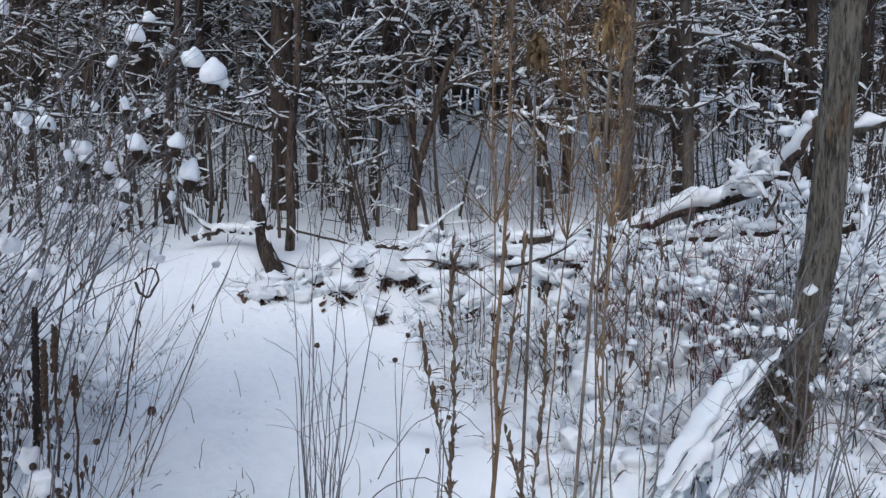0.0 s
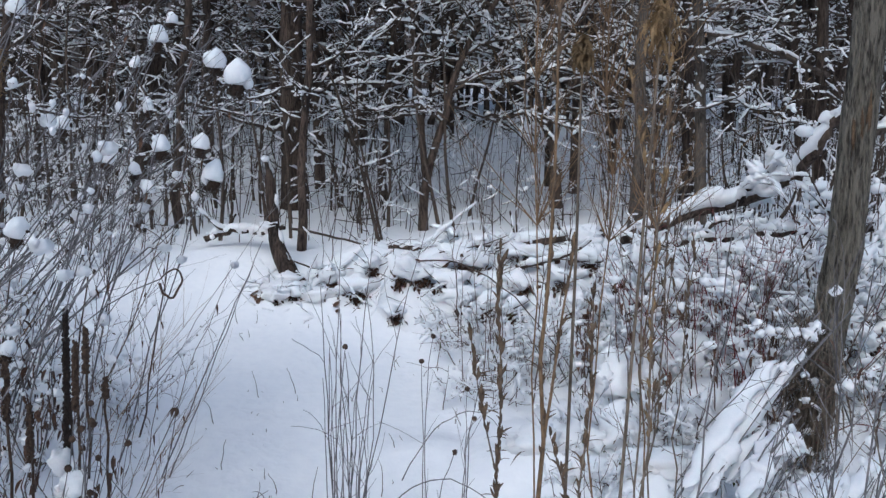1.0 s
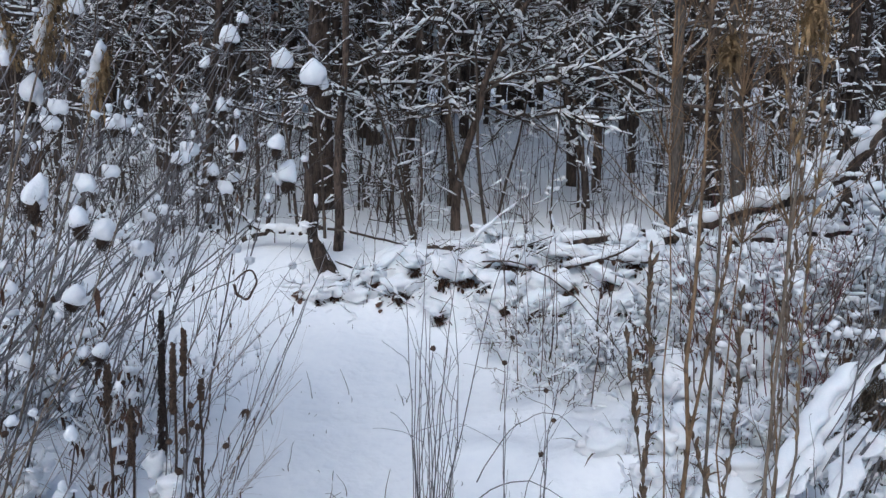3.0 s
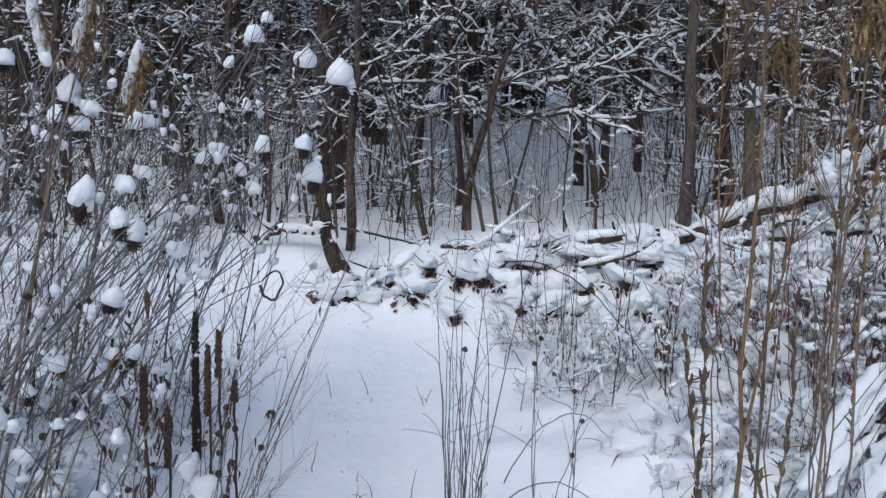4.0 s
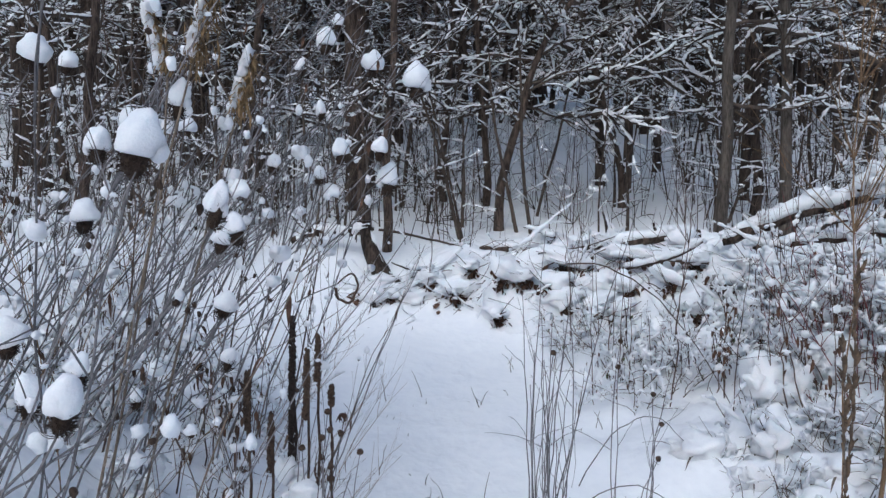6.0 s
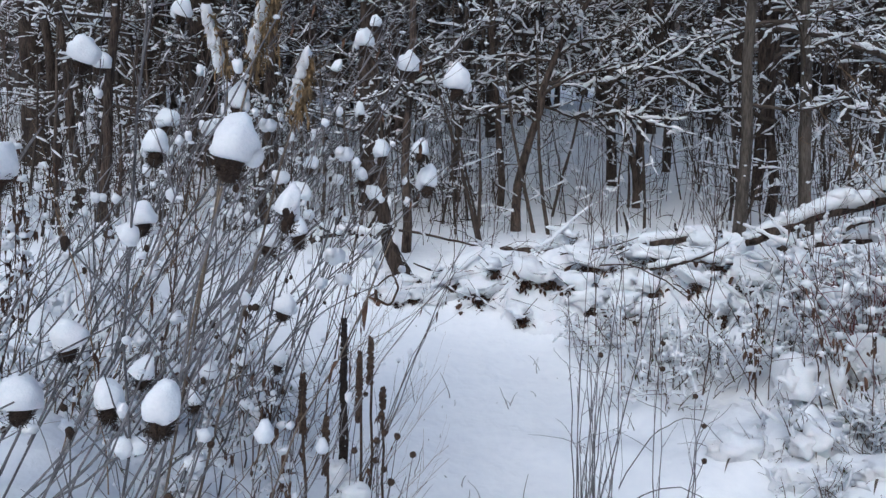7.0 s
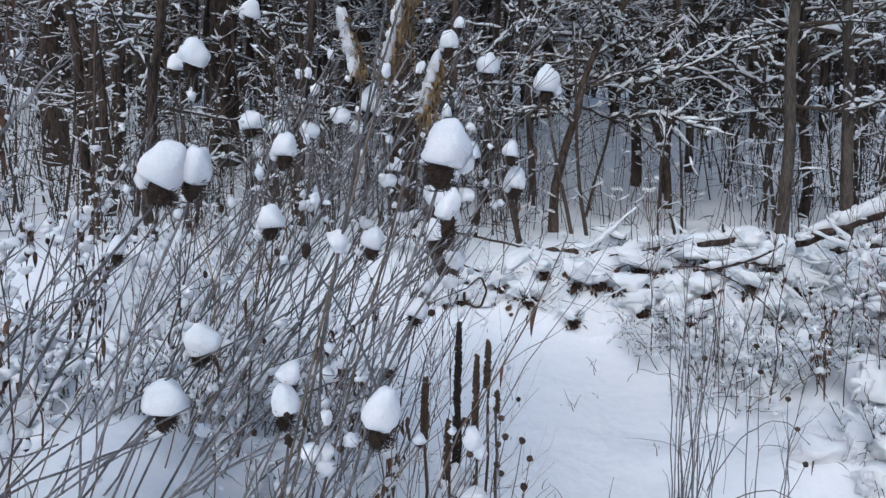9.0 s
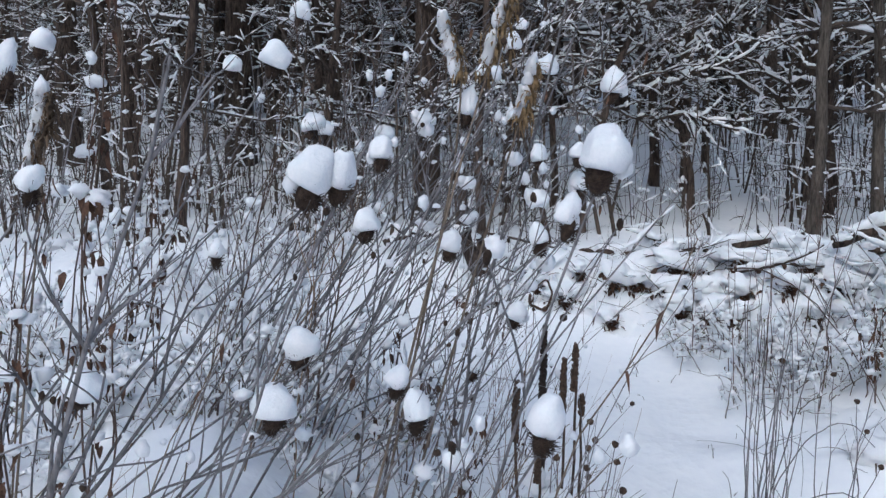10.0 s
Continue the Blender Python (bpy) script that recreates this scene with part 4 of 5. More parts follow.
def teasel(x, y, z, w, h, seed):
    """A teasel: stem from the ground, spiny seed head, cap of snow; x, y, z is the middle of the cap."""
    rng = np.random.default_rng(seed)
    t = thing("teasel", "dry grey teasel, brown spiny seed head under a snow cap", "teasel", "teasels in the thicket")
    hr, hl = min(0.022, max(0.008, w * 0.27)), min(0.034, max(0.013, h * 0.36))
    hz = z - h * 0.3
    lean = rng.uniform(0.3, 1.0) if x < -1.1 else rng.uniform(0.6, 0.9)
    bx, by = x - lean * (hz - 0.4), y + rng.uniform(-0.05, 0.3)
    bz = ground_z(bx, by)
    end = np.array((x - 0.2 * w, y, hz - hl))
    base = np.array((bx, by, bz - 0.04))
    stem = bow(base, end, (rng.uniform(-0.02, 0.04), 0, rng.uniform(0, 0.05)), 9, 0.006, rng)
    g, hd, cap = Geo(seed), Geo(seed + 1), Geo(seed + 3)
    r = rng.uniform(0.0035, 0.0055)
    g.tube(stem, np.linspace(r, r * 0.5, 9), 6)
    for i in (3, 5, 6):
        d = unit(stem[i + 1] - stem[i])
        for sgn in (-1, 1):
            if rng.random() < 0.55:
                side = path(stem[i], d * 0.9 + np.array((sgn * 0.35, rng.normal(0, 0.3), 0.15)), rng.uniform(0.12, 0.4), 6, rng, 0.06)
                g.tube(side, np.linspace(r * 0.55, r * 0.3, 6), 4)
                if rng.random() < 0.5:
                    sh = Geo(seed + 4 + i)
                    sh.blob(side[-1], (0.0065, 0.0065, 0.010), 0.22, 2)
                    part("side_head", sh, HEAD, t)
    ax = unit(unit(end - stem[-2]) * 0.9 + np.array((0, 0, 0.5)))
    c = end + ax * hl
    hd.blob(c, (hr, hr, hl), 0.08, 2, ax)
    for _ in range(190):
        d = unit(rng.normal(0, 1, 3))
        p = c + d * np.array((hr, hr, hl)) * 0.92
        hd.tube((p, p + (d + ax * 0.4 + rng.normal(0, 0.25, 3)) * rng.uniform(0.006, 0.014)), (0.0012, 0.0003), 3, close=False)
    # the cap: a rounded dome, flat below where it sits on the head
    tip = unit((rng.normal(0.22, 0.2), rng.normal(0, 0.15), 1))
    cap.blob((0, 0, 0), (w * 0.5, w * 0.48, h * 0.63), 0.13, 3, None, 1.5)
    dome = cap.v[0]
    low = dome[:, 2] < 0
    dome[low, 2] = 0.27 * h * np.tanh(dome[low, 2] / (0.27 * h))
    dome[:, :2] *= (1.0 - 0.2 * np.clip(dome[:, 2] / (0.68 * h), 0, 1) ** 2)[:, None]
    turn = np.array(Vector((0, 0, 1)).rotation_difference(Vector(tip)).to_matrix())
    cap.v[0] = dome @ turn.T + np.array((x, y, z + h * 0.06))
    if rng.random() < 0.35:
        cap.blob((x + rng.choice((-1, 1)) * w * 0.36, y, z - h * 0.12), (w * 0.22, w * 0.24, h * 0.24), 0.14, 2)
    part("stem", g, STALK_GREY, t)
    head = part("seed_head", hd, HEAD, t, "brown spiny seed head")
    part("snow_cap", cap, SNOW, head, "rounded cap of fresh snow")
    for q in range(6):
        ob = new("bract", BRACT)
        ob.parent = head
        ob.matrix_basis = pose(*end, 0, 0, q * 60 + 40 * rng.random())


# middle of each cap, its width and its height
HEADS_A = [
    (-1.345, 1.13, 1.44, 0.056, 0.075), (-1.245, 1.21, 1.835, 0.078, 0.082), (-1.72, 1.28, 1.81, 0.077, 0.082), (-1.672, 1.3, 1.81, 0.054, 0.074),
    (-2.23, 1.3, 1.99, 0.036, 0.08), (-1.545, 1.39, 1.374, 0.05, 0.066), (-2.31, 1.5, 1.8, 0.046, 0.069), 
    (-1.242, 1.575, 1.73, 0.047, 0.078), (-1.88, 1.68, 1.29, 0.108, 0.085), (-1.606, 1.69, 1.352, 0.054, 0.062),
]
HEADS_B = [
    (-2.32, 1.7, 1.33, 0.1, 0.068), (-1.267, 1.816, 1.666, 0.047, 0.062), (-1.85, 1.85, 1.39, 0.085, 0.082), (-2.057, 1.855, 1.628, 0.039, 0.055),
    (-1.315, 1.874, 1.469, 0.057, 0.052), (-1.56, 1.9, 1.22, 0.035, 0.044), (-1.436, 1.936, 1.986, 0.052, 0.078), (-1.693, 1.943, 1.689, 0.07, 0.068),
    (-1.657, 1.95, 1.874, 0.066, 0.076), (-1.41, 2.2, 1.25, 0.044, 0.057), (-2, 2.3, 2.165, 0.1, 0.086), (-1.478, 2.393, 1.597, 0.07, 0.078),
]
HEADS_C = [
    (-1.59, 2.46, 1.183, 0.04, 0.05), (-2.8, 2.5, 2.25, 0.077, 0.077), (-1.208, 2.69, 1.8, 0.042, 0.052), (-1.144, 2.78, 1.892, 0.064, 0.076),
    (-1, 2.79, 1.9, 0.06, 0.07), (-0.865, 2.83, 2.15, 0.098, 0.108), (-0.978, 2.856, 1.787, 0.08, 0.1), (-1.235, 2.9, 2.05, 0.037, 0.062),
    (-2.01, 3, 2.02, 0.1, 0.08), (-1.444, 3, 1.848, 0.057, 0.064), (-1.226, 3, 2.332, 0.07, 0.087), (-1.345, 3.05, 2.235, 0.04, 0.062),
]
HEADS_D = [
    (-1.184, 3.04, 2.41, 0.045, 0.05), (-1.06, 3.19, 2.27, 0.093, 0.085), (-2.424, 3.355, 2.305, 0.08, 0.08), (-2.186, 3.71, 2.61, 0.095, 0.097),
    (-2.125, 3.98, 2.063, 0.107, 0.09),
]

for i, row in enumerate(HEADS_A + HEADS_B + HEADS_C + HEADS_D):
    teasel(*row, 1000 + 10 * i)


def stalk_proto(seed, height, lean, r, sides=3, balls=0.4, leaves=0, mat=None):
    """A dry grey stalk that leans to +x."""
    rng = np.random.default_rng(seed)
    t = thing("dry_stalk", "", "dry stalk")
    g, l = Geo(seed), Geo(seed + 2)
    st = bow((0, 0, -0.05), (lean * height, 0, height), (rng.uniform(-0.07, 0.05), rng.uniform(-0.04, 0.04), rng.uniform(0.0, 0.07)), 10, 0.009, rng)
    g.tube(st, np.linspace(r, r * 0.35, 10), 6)
    for _ in range(sides):
        i = int(rng.integers(3, 9))
        d = unit(st[i] - st[i - 1])
        sd = path(st[i], d + rng.normal(0, 0.3, 3), rng.uniform(0.12, 0.45), 6, rng, 0.07)
        g.tube(sd, np.linspace(r * 0.5, r * 0.22, 6), 4)
        if rng.random() < balls:
            b = Geo(seed + 3)
            b.blob(sd[-1], rng.uniform(0.005, 0.008), 0.15, 1)
            part("seed_head", b, HEAD, t)
            if rng.random() < 0.25:
                c = Geo(seed + 4)
                k = rng.uniform(0.008, 0.014)
                c.blob(sd[-1] + np.array((0, 0, k * 0.7)), (k, k, k * rng.uniform(0.9, 1.5)), 0.25, 2, None, 1.8)
                part("snow_cap", c, SNOW, t, "small cap of snow")
    for _ in range(6):
        i = int(rng.integers(2, 10))
        sd = path(st[i], unit(st[i] - st[i - 1]) + rng.normal(0, 0.45, 3), rng.uniform(0.08, 0.3), 6, rng, 0.1)
        g.tube(sd, np.linspace(r * 0.3, r * 0.14, 6), 3, close=False)
    for _ in range(leaves):
        i = int(rng.integers(1, 9))
        l.blade(st[i], rng.normal(0, 1, 3) - np.array((0, 0, 0.6)), rng.uniform(0.025, 0.06), rng.uniform(0.006, 0.012), 0.9, segs=4)
    w = Geo(seed + 5)
    for _ in range(5):
        c = st[int(rng.integers(1, 8))] + rng.normal(0, 0.010, 3)
        k = 0.006 + 0.017 * rng.random() ** 2
        w.blob(c, (k * rng.uniform(0.8, 1.5), k, k * rng.uniform(0.7, 1.3)), 0.3, 2, None, 1.8)
    part("snow", w, SNOW, t, "clinging lumps of snow", "stuff")
    part("stem", g, mat or STALK_GREY, t)
    if l.v:
        part("leaves", l, LEAF_BROWN, t, "shrivelled brown leaves")
    return t


protos = [stalk_proto(801 + 7 * i, hgt, ln, 0.85 * r, sd, 0.35, lv, (None, None, STALK_TAN, None, None, STALK_BROWN, SHRUB_TWIG)[i]) for i, (hgt, ln, r, sd, lv) in enumerate(
    ((1.55, 0.62, 0.0042, 4, 0), (1.35, 0.85, 0.0034, 3, 1), (1.2, 0.45, 0.0036, 4, 2), (1.0, 1.05, 0.003, 3, 0), (1.6, 0.35, 0.0046, 5, 0), (0.8, 0.7, 0.0026, 2, 3), (1.3, 0.15, 0.003, 3, 4)))]
REACH = (0.96, 1.15, 0.54, 1.05, 0.56, 0.56, 0.2)
rng = np.random.default_rng(12)
for i in range(66):
    if i % 3 == 2:
        continue
    y = rng.uniform(1.5, 3.3)
    x = rng.normal(-2.05, 0.27) - 0.1 * (y - 2) if i < 36 else rng.uniform(-1.75, -1.38) if i < 47 else rng.uniform(-1.9 - 0.6 * y, -2.2)
    x = min(x, -1.62 if y < 2.4 else -1.38)
    k = int(rng.choice(7, p=(0.2, 0.2, 0.18, 0.14, 0.12, 0.1, 0.06)))
    size, turn = rng.uniform(0.75, 1.2), rng.normal(0, 38)
    x = min(x, -0.85 - REACH[k] * size * math.cos(radians(turn)))
    place(protos[k], x, y, turn, size, "grey dry stalk leaning over in the snowy thicket", "leaning dry stalks")
for i in range(18):
    k, size = (0, 1, 0, 4)[i % 4], rng.uniform(0.9, 1.15)
    place(protos[k], -1.12 - REACH[k] * size + rng.normal(0, 0.09), rng.uniform(2.3, 3.3), rng.normal(0, 10), size, "grey dry stalk leaning over in the snowy thicket", "leaning dry stalks")
for i in range(26):
    k, size, turn = int(rng.choice((1, 3, 5, 2, 6))), rng.uniform(0.55, 0.85), rng.normal(0, 50)
    x = min(rng.uniform(-1.6, -1.2), -0.9 - REACH[k] * size * math.cos(radians(turn)))
    place(protos[k], x, rng.uniform(2.2, 3.3), turn, size, "grey dry stalk leaning over in the snowy thicket", "leaning dry stalks")
for x, y, turn, size in ((1.0, 1.75, 20, 0.8), (1.15, 1.9, 160, 0.7), (1.2, 1.7, 100, 0.85), (0.9, 1.6, -30, 0.65), (1.3, 2.0, 200, 0.9), (1.05, 1.55, 60, 0.75), (1.25, 1.6, -10, 0.8), (0.75, 1.9, 10, 0.75),
                         (1.12, 1.75, 40, 0.8), (1.22, 1.85, 0, 0.95), (1.3, 1.75, 15, 0.9), (1.4, 1.95, 30, 0.9), (1.15, 1.6, 5, 0.7)):
    place(protos[2], x, y, turn, size, "grey dry stalk standing beside snow-bent grass", "leaning dry stalks")
for proto in protos:
    drop_thing(proto)


def mullein(x, y, z, length, r, seed, mat, label, snowy=3):
    """Upright spike of seed capsules; z is its top."""
    rng = np.random.default_rng(seed)
    t = thing("mullein", label, "mullein", "mullein spikes")
    bz = ground_z(x, y)
    base, top = np.array((x - 0.03, y, bz - 0.03)), np.array((x, y, z))
    st = bow(base, top, (0.01, 0, 0), 10, 0.003, rng)
    g, c, s = Geo(seed), Geo(seed + 1), Geo(seed + 2)
    g.tube(st, np.linspace(r * 0.55, r * 0.4, 10), 7)
    spike = np.array([base + (top - base) * (1 - u * length / (z - bz)) for u in np.linspace(0, 1, 8)])
    c.tube(spike, r * 0.58 * np.array((0.4, 0.8, 0.95, 1, 1, 1, 0.9, 0.5)), 8)
    n = int(length / 0.0045)
    for i in range(n):
        f = 1 - (i / n) * length / (z - bz)
        p = base + (top - base) * f
        for _ in range(4):
            a = rng.uniform(0, 2 * math.pi)
            q = r * rng.uniform(0.6, 0.95) * (0.55 + 0.45 * min(1, i / (0.25 * n)))
            c.blob(p + np.array((math.cos(a) * q, math.sin(a) * q, rng.normal(0, 0.002))), (0.0045, 0.0045, 0.006), 0.2, 1)
    for _ in range(snowy):
        f = rng.uniform(0.1, 0.6)
        p = base + (top - base) * f
        k = rng.uniform(0.016, 0.034)
        s.blob(p + np.array((rng.normal(0, 0.015), -0.01, 0)), (k * rng.uniform(0.8, 1.4), k * 0.9, k * rng.uniform(0.7, 1.3)), 0.26, 3, None, 1.6)
    part("stem", g, mat, t)
    part("seed_spike", c, mat, t, "crowded dry seed capsules", "stuff")
    if s.v:
        part("snow", s, SNOW, t, "", "stuff")


mullein(-1.204, 2.15, 1.385, 0.42, 0.0095, 1801, MULLEIN_DARK, "blackened mullein spike standing in the snow", 16)
mullein(-1.155, 2.1, 1.30, 0.20, 0.009, 1811, MULLEIN, "brown mullein spike packed with seed capsules", 5)
mullein(-1.123, 2.1, 1.341, 0.13, 0.009, 1821, MULLEIN, "brown mullein spike packed with seed capsules", 1)
mullein(-1.094, 2.15, 1.18, 0.06, 0.009, 1831, MULLEIN, "short brown mullein spike", 0)
mullein(-1.299, 2.0, 1.262, 0.16, 0.0095, 1841, MULLEIN, "brown mullein spike packed with seed capsules", 4)
mullein(-1.237, 2.0, 1.143, 0.16, 0.009, 1851, MULLEIN, "brown mullein spike packed with seed capsules", 4)


POD_MESH = []
for i in range(4):
    pg = Geo(1890 + i)
    pl = (0.018, 0.022, 0.026, 0.03)[i]
    pg.tube(bow((0, 0, 0), (0.001 * i, 0, pl), (0.0015, 0, 0), 5), np.array((0.0012, 0.003, 0.0034, 0.0026, 0.0008)), 6)
    if i > 1:
        pg.blade((0, 0, pl * 0.3), (0.6, 0.3, 0.8), 0.03, 0.006, 0.5)
    pm = pg.mesh("seed_pod")
    pm.materials.append(POD)
    POD_MESH.append(pm)
POD_OCHRE = POD_MESH[2].copy()
POD_OCHRE.materials.clear()
POD_OCHRE.materials.append(OCHRE)


def primrose(x0, x1, y, top, r, seed, first=0.45, pods=60, flower=False, mat=None):
    """A tall brown stalk with seed pods set along its upper part."""
    rng = np.random.default_rng(seed)
    t = thing("weed_stalk", "tall dry brown weed stalk with pointed seed pods", "weed stalk", "tall brown stalks")
    z0 = ground_z(x0, y)
    st = bow((x0 - 0.03, y, z0 - 0.05), (x1, y, top), (rng.normal(0, 0.015), rng.normal(0, 0.01), 0), 14, 0.005, rng)
    g = Geo(seed)
    g.tube(st, np.linspace(r, r * 0.3, 14), 7)
    lines = [(st, first)]
    for _ in range(int(rng.integers(1, 4))):
        i = int(rng.integers(6, 11))
        sd = path(st[i], unit(st[i + 1] - st[i]) + np.array((rng.choice((-1, 1)) * rng.uniform(0.12, 0.4), rng.normal(0, 0.2), 0)), rng.uniform(0.2, 0.45) * (top - z0) * 0.6, 14, rng, 0.03, (0, 0, 0.04))
        g.tube(sd, np.linspace(r * 0.5, r * 0.22, 14), 5)
        lines.append((sd, 0.3))
    stem = part("stem", g, mat or STALK_TAN, t)
    for line, f0 in lines:
        n = int(pods * (0.8 if line is st else 0.25))
        for i in range(n):
            f = f0 + (1 - f0) * rng.random() ** 0.8
            at = np.array([np.interp(f * 13, np.arange(14), line[:, k]) for k in range(3)])
            d = unit(np.array((rng.normal(0, 0.35), rng.normal(0, 0.35), 1.0)) + unit(line[-1] - line[0]))
            q = Vector((0, 0, 1)).rotation_difference(Vector(d))
            ob = new("seed_pod", POD_OCHRE if flower and rng.random() < 0.6 else POD_MESH[int(rng.integers(0, 4))])
            ob.parent = stem
            ob.matrix_basis = Matrix.LocRotScale(at, q, [rng.uniform(0.7, 1.25)] * 3) @ pose(0, 0, 0, 0, 0, rng.uniform(0, 360))


primrose(0.055, 0.135, 1.45, 2.15, 0.0072, 1901, 0.5, 80, False, STALK_BROWN)
primrose(0.00, 0.02, 1.42, 1.64, 0.004, 1905, 0.5, 100)
primrose(0.17, 0.205, 1.44, 1.55, 0.0042, 1917, 0.55, 60)
primrose(0.30, 0.335, 1.42, 2.10, 0.004, 1929, 0.55, 60, True)
primrose(0.40, 0.45, 1.75, 1.75, 0.0036, 1949, 0.6, 30)
primrose(0.60, 0.62, 2.1, 1.62, 0.0036, 1965, 0.6, 30)


def goldenrod(pts, seed, plume=0.5, width=0.022, snow=6, mat=None):
    """A leaning stalk with a ragged dry plume and snow along its upper side; pts run from the ground up."""
    rng = np.random.default_rng(seed)
    t = thing("goldenrod", "dry ochre goldenrod plume with snow along one side", "goldenrod", "ochre plumes")
    pts = np.asarray(pts, float)
    q = np.linspace(0, len(pts) - 1, 16)
    line = np.stack([np.interp(q, np.arange(len(pts)), pts[:, k]) for k in range(3)], 1)
    line[1:-1] = (line[:-2] + 2 * line[1:-1] + line[2:]) / 4
    g, p, s = Geo(seed), Geo(seed + 1), Geo(seed + 2)
    g.tube(line, np.linspace(0.0042, 0.0014, 16), 6)
    for _ in range(480):
        f = 1 - plume * rng.random()
        at = np.array([np.interp(f * 15, np.arange(16), line[:, k]) for k in range(3)])
        wide = width * min(1.0, 0.25 + 3 * (1 - f))
        c = at + rng.normal(0, 0.55, 3) * wide
        p.blade(c, rng.normal(0, 0.7, 3) + np.array((0, 0, -0.5)), rng.uniform(0.012, 0.034), rng.uniform(0.003, 0.008), 0.6, segs=2)
    for i in range(snow):
        f = 1 - 0.9 * plume * (i + rng.random()) / max(1, snow)
        at = np.array([np.interp(f * 15, np.arange(16), line[:, k]) for k in range(3)]) + np.array((-0.012, -0.006, 0.008))
        k = rng.uniform(0.010, 0.019)
        s.blob(at, (k * 0.9, k * 0.9, k * rng.uniform(1.3, 2.2)), 0.3, 2, unit(line[-1] - line[8]) + np.array((0, 0, 0.3)), 2.0)
    part("stem", g, STALK_TAN, t)
    part("plume", p, mat or OCHRE, t, "ragged ochre plume of dry flowers", "stuff")
    if s.v:
        part("snow", s, SNOW, t, "", "stuff")


goldenrod([(-1.85, 1.95, 0.3), (-1.49, 1.9, 1.72), (-1.41, 1.9, 2.0), (-1.355, 1.9, 2.17), (-1.32, 1.9, 2.30)], 1971, 0.4, 0.034, 9)
goldenrod([(-1.8, 1.95, 0.3), (-1.47, 1.9, 1.82), (-1.45, 1.9, 2.05), (-1.49, 1.9, 2.2)], 1975, 0.3, 0.016, 7)
goldenrod([(-1.75, 2.0, 0.33), (-1.35, 1.97, 1.80), (-1.30, 1.97, 1.95), (-1.255, 1.97, 2.10)], 1979, 0.3, 0.02, 6)
goldenrod([(-2.65, 1.8, 0.3), (-2.44, 1.8, 1.85), (-2.42, 1.8, 2.02)], 1983, 0.32, 0.02, 7, POD)
goldenrod([(-2.75, 2.0, 0.3), (-2.6, 2.0, 1.7), (-2.55, 2.0, 1.95)], 1985, 0.35, 0.02, 7, POD)
goldenrod([(0.22, 1.46, 0.3), (0.30, 1.46, 1.6), (0.325, 1.45, 2.0), (0.33, 1.45, 2.12)], 1987, 0.24, 0.03, 0)
goldenrod([(0.14, 1.5, 0.3), (0.18, 1.5, 1.6), (0.185, 1.5, 1.95), (0.19, 1.5, 2.05)], 1989, 0.16, 0.024, 0)


def leafy_weed(x, y, height, n, seed, lean=0.1, leaves=26, label="dry weed hung with shrivelled brown leaves"):
    rng = np.random.default_rng(seed)
    t = thing("leafy_weed", label, "weed", "leafy weeds")
    l, s = Geo(seed + 1), Geo(seed + 2)
    for i in range(n):
        px, py = x + rng.normal(0, 0.08), y + rng.normal(0, 0.06)
        z = ground_z(px, py)
        h = height * rng.uniform(0.6, 1.05)
        st = bow((px, py, z - 0.03), (px + lean * h + rng.normal(0, 0.1), py, z + h), (rng.normal(0, 0.03), 0, 0), 9, 0.006, rng)
        g = Geo(seed + 10 + i)
        g.tube(st, np.linspace(0.0036, 0.0015, 9), 5)
        part("stem", g, SHRUB_TWIG, t)
        for _ in range(leaves):
            c = st[int(rng.integers(3, 9))] + rng.normal(0, 0.015, 3)
            l.blade(c, rng.normal(0, 0.6, 3) + np.array((0, 0, -0.7)), rng.uniform(0.02, 0.055), rng.uniform(0.008, 0.02), 0.8)
            if rng.random() < 0.3:
                s.blob(c, np.array((1.2, 1.0, 0.8)) * rng.uniform(0.008, 0.022), 0.36, 2, None, 2.0)
    part("leaves", l, LEAF_BROWN, t, "shrivelled brown leaves", "stuff")
    part("snow", s, SNOW, t, "", "stuff")


leafy_weed(-2.85, 3.2, 1.0, 6, 3001)
leafy_weed(-2.75, 1.8, 1.25, 6, 3021, 0.08)
leafy_weed(-2.42, 1.8, 1.65, 5, 3181, 0.06, 24)
leafy_weed(-1.28, 2.15, 0.5, 6, 3041, 0.05, 20)
leafy_weed(-1.45, 2.3, 0.6, 6, 3061, 0.1, 16)
leafy_weed(-3.2, 2.4, 1.1, 6, 3081, 0.05)
leafy_weed(-1.65, 2.7, 0.55, 5, 3101, 0.15, 18)
leafy_weed(0.95, 3.2, 0.55, 5, 3121, 0.0, 14)
leafy_weed(0.6, 3.6, 0.5, 5, 3141, 0.0, 12)
leafy_weed(1.25, 2.9, 0.7, 5, 3161, 0.0, 16)


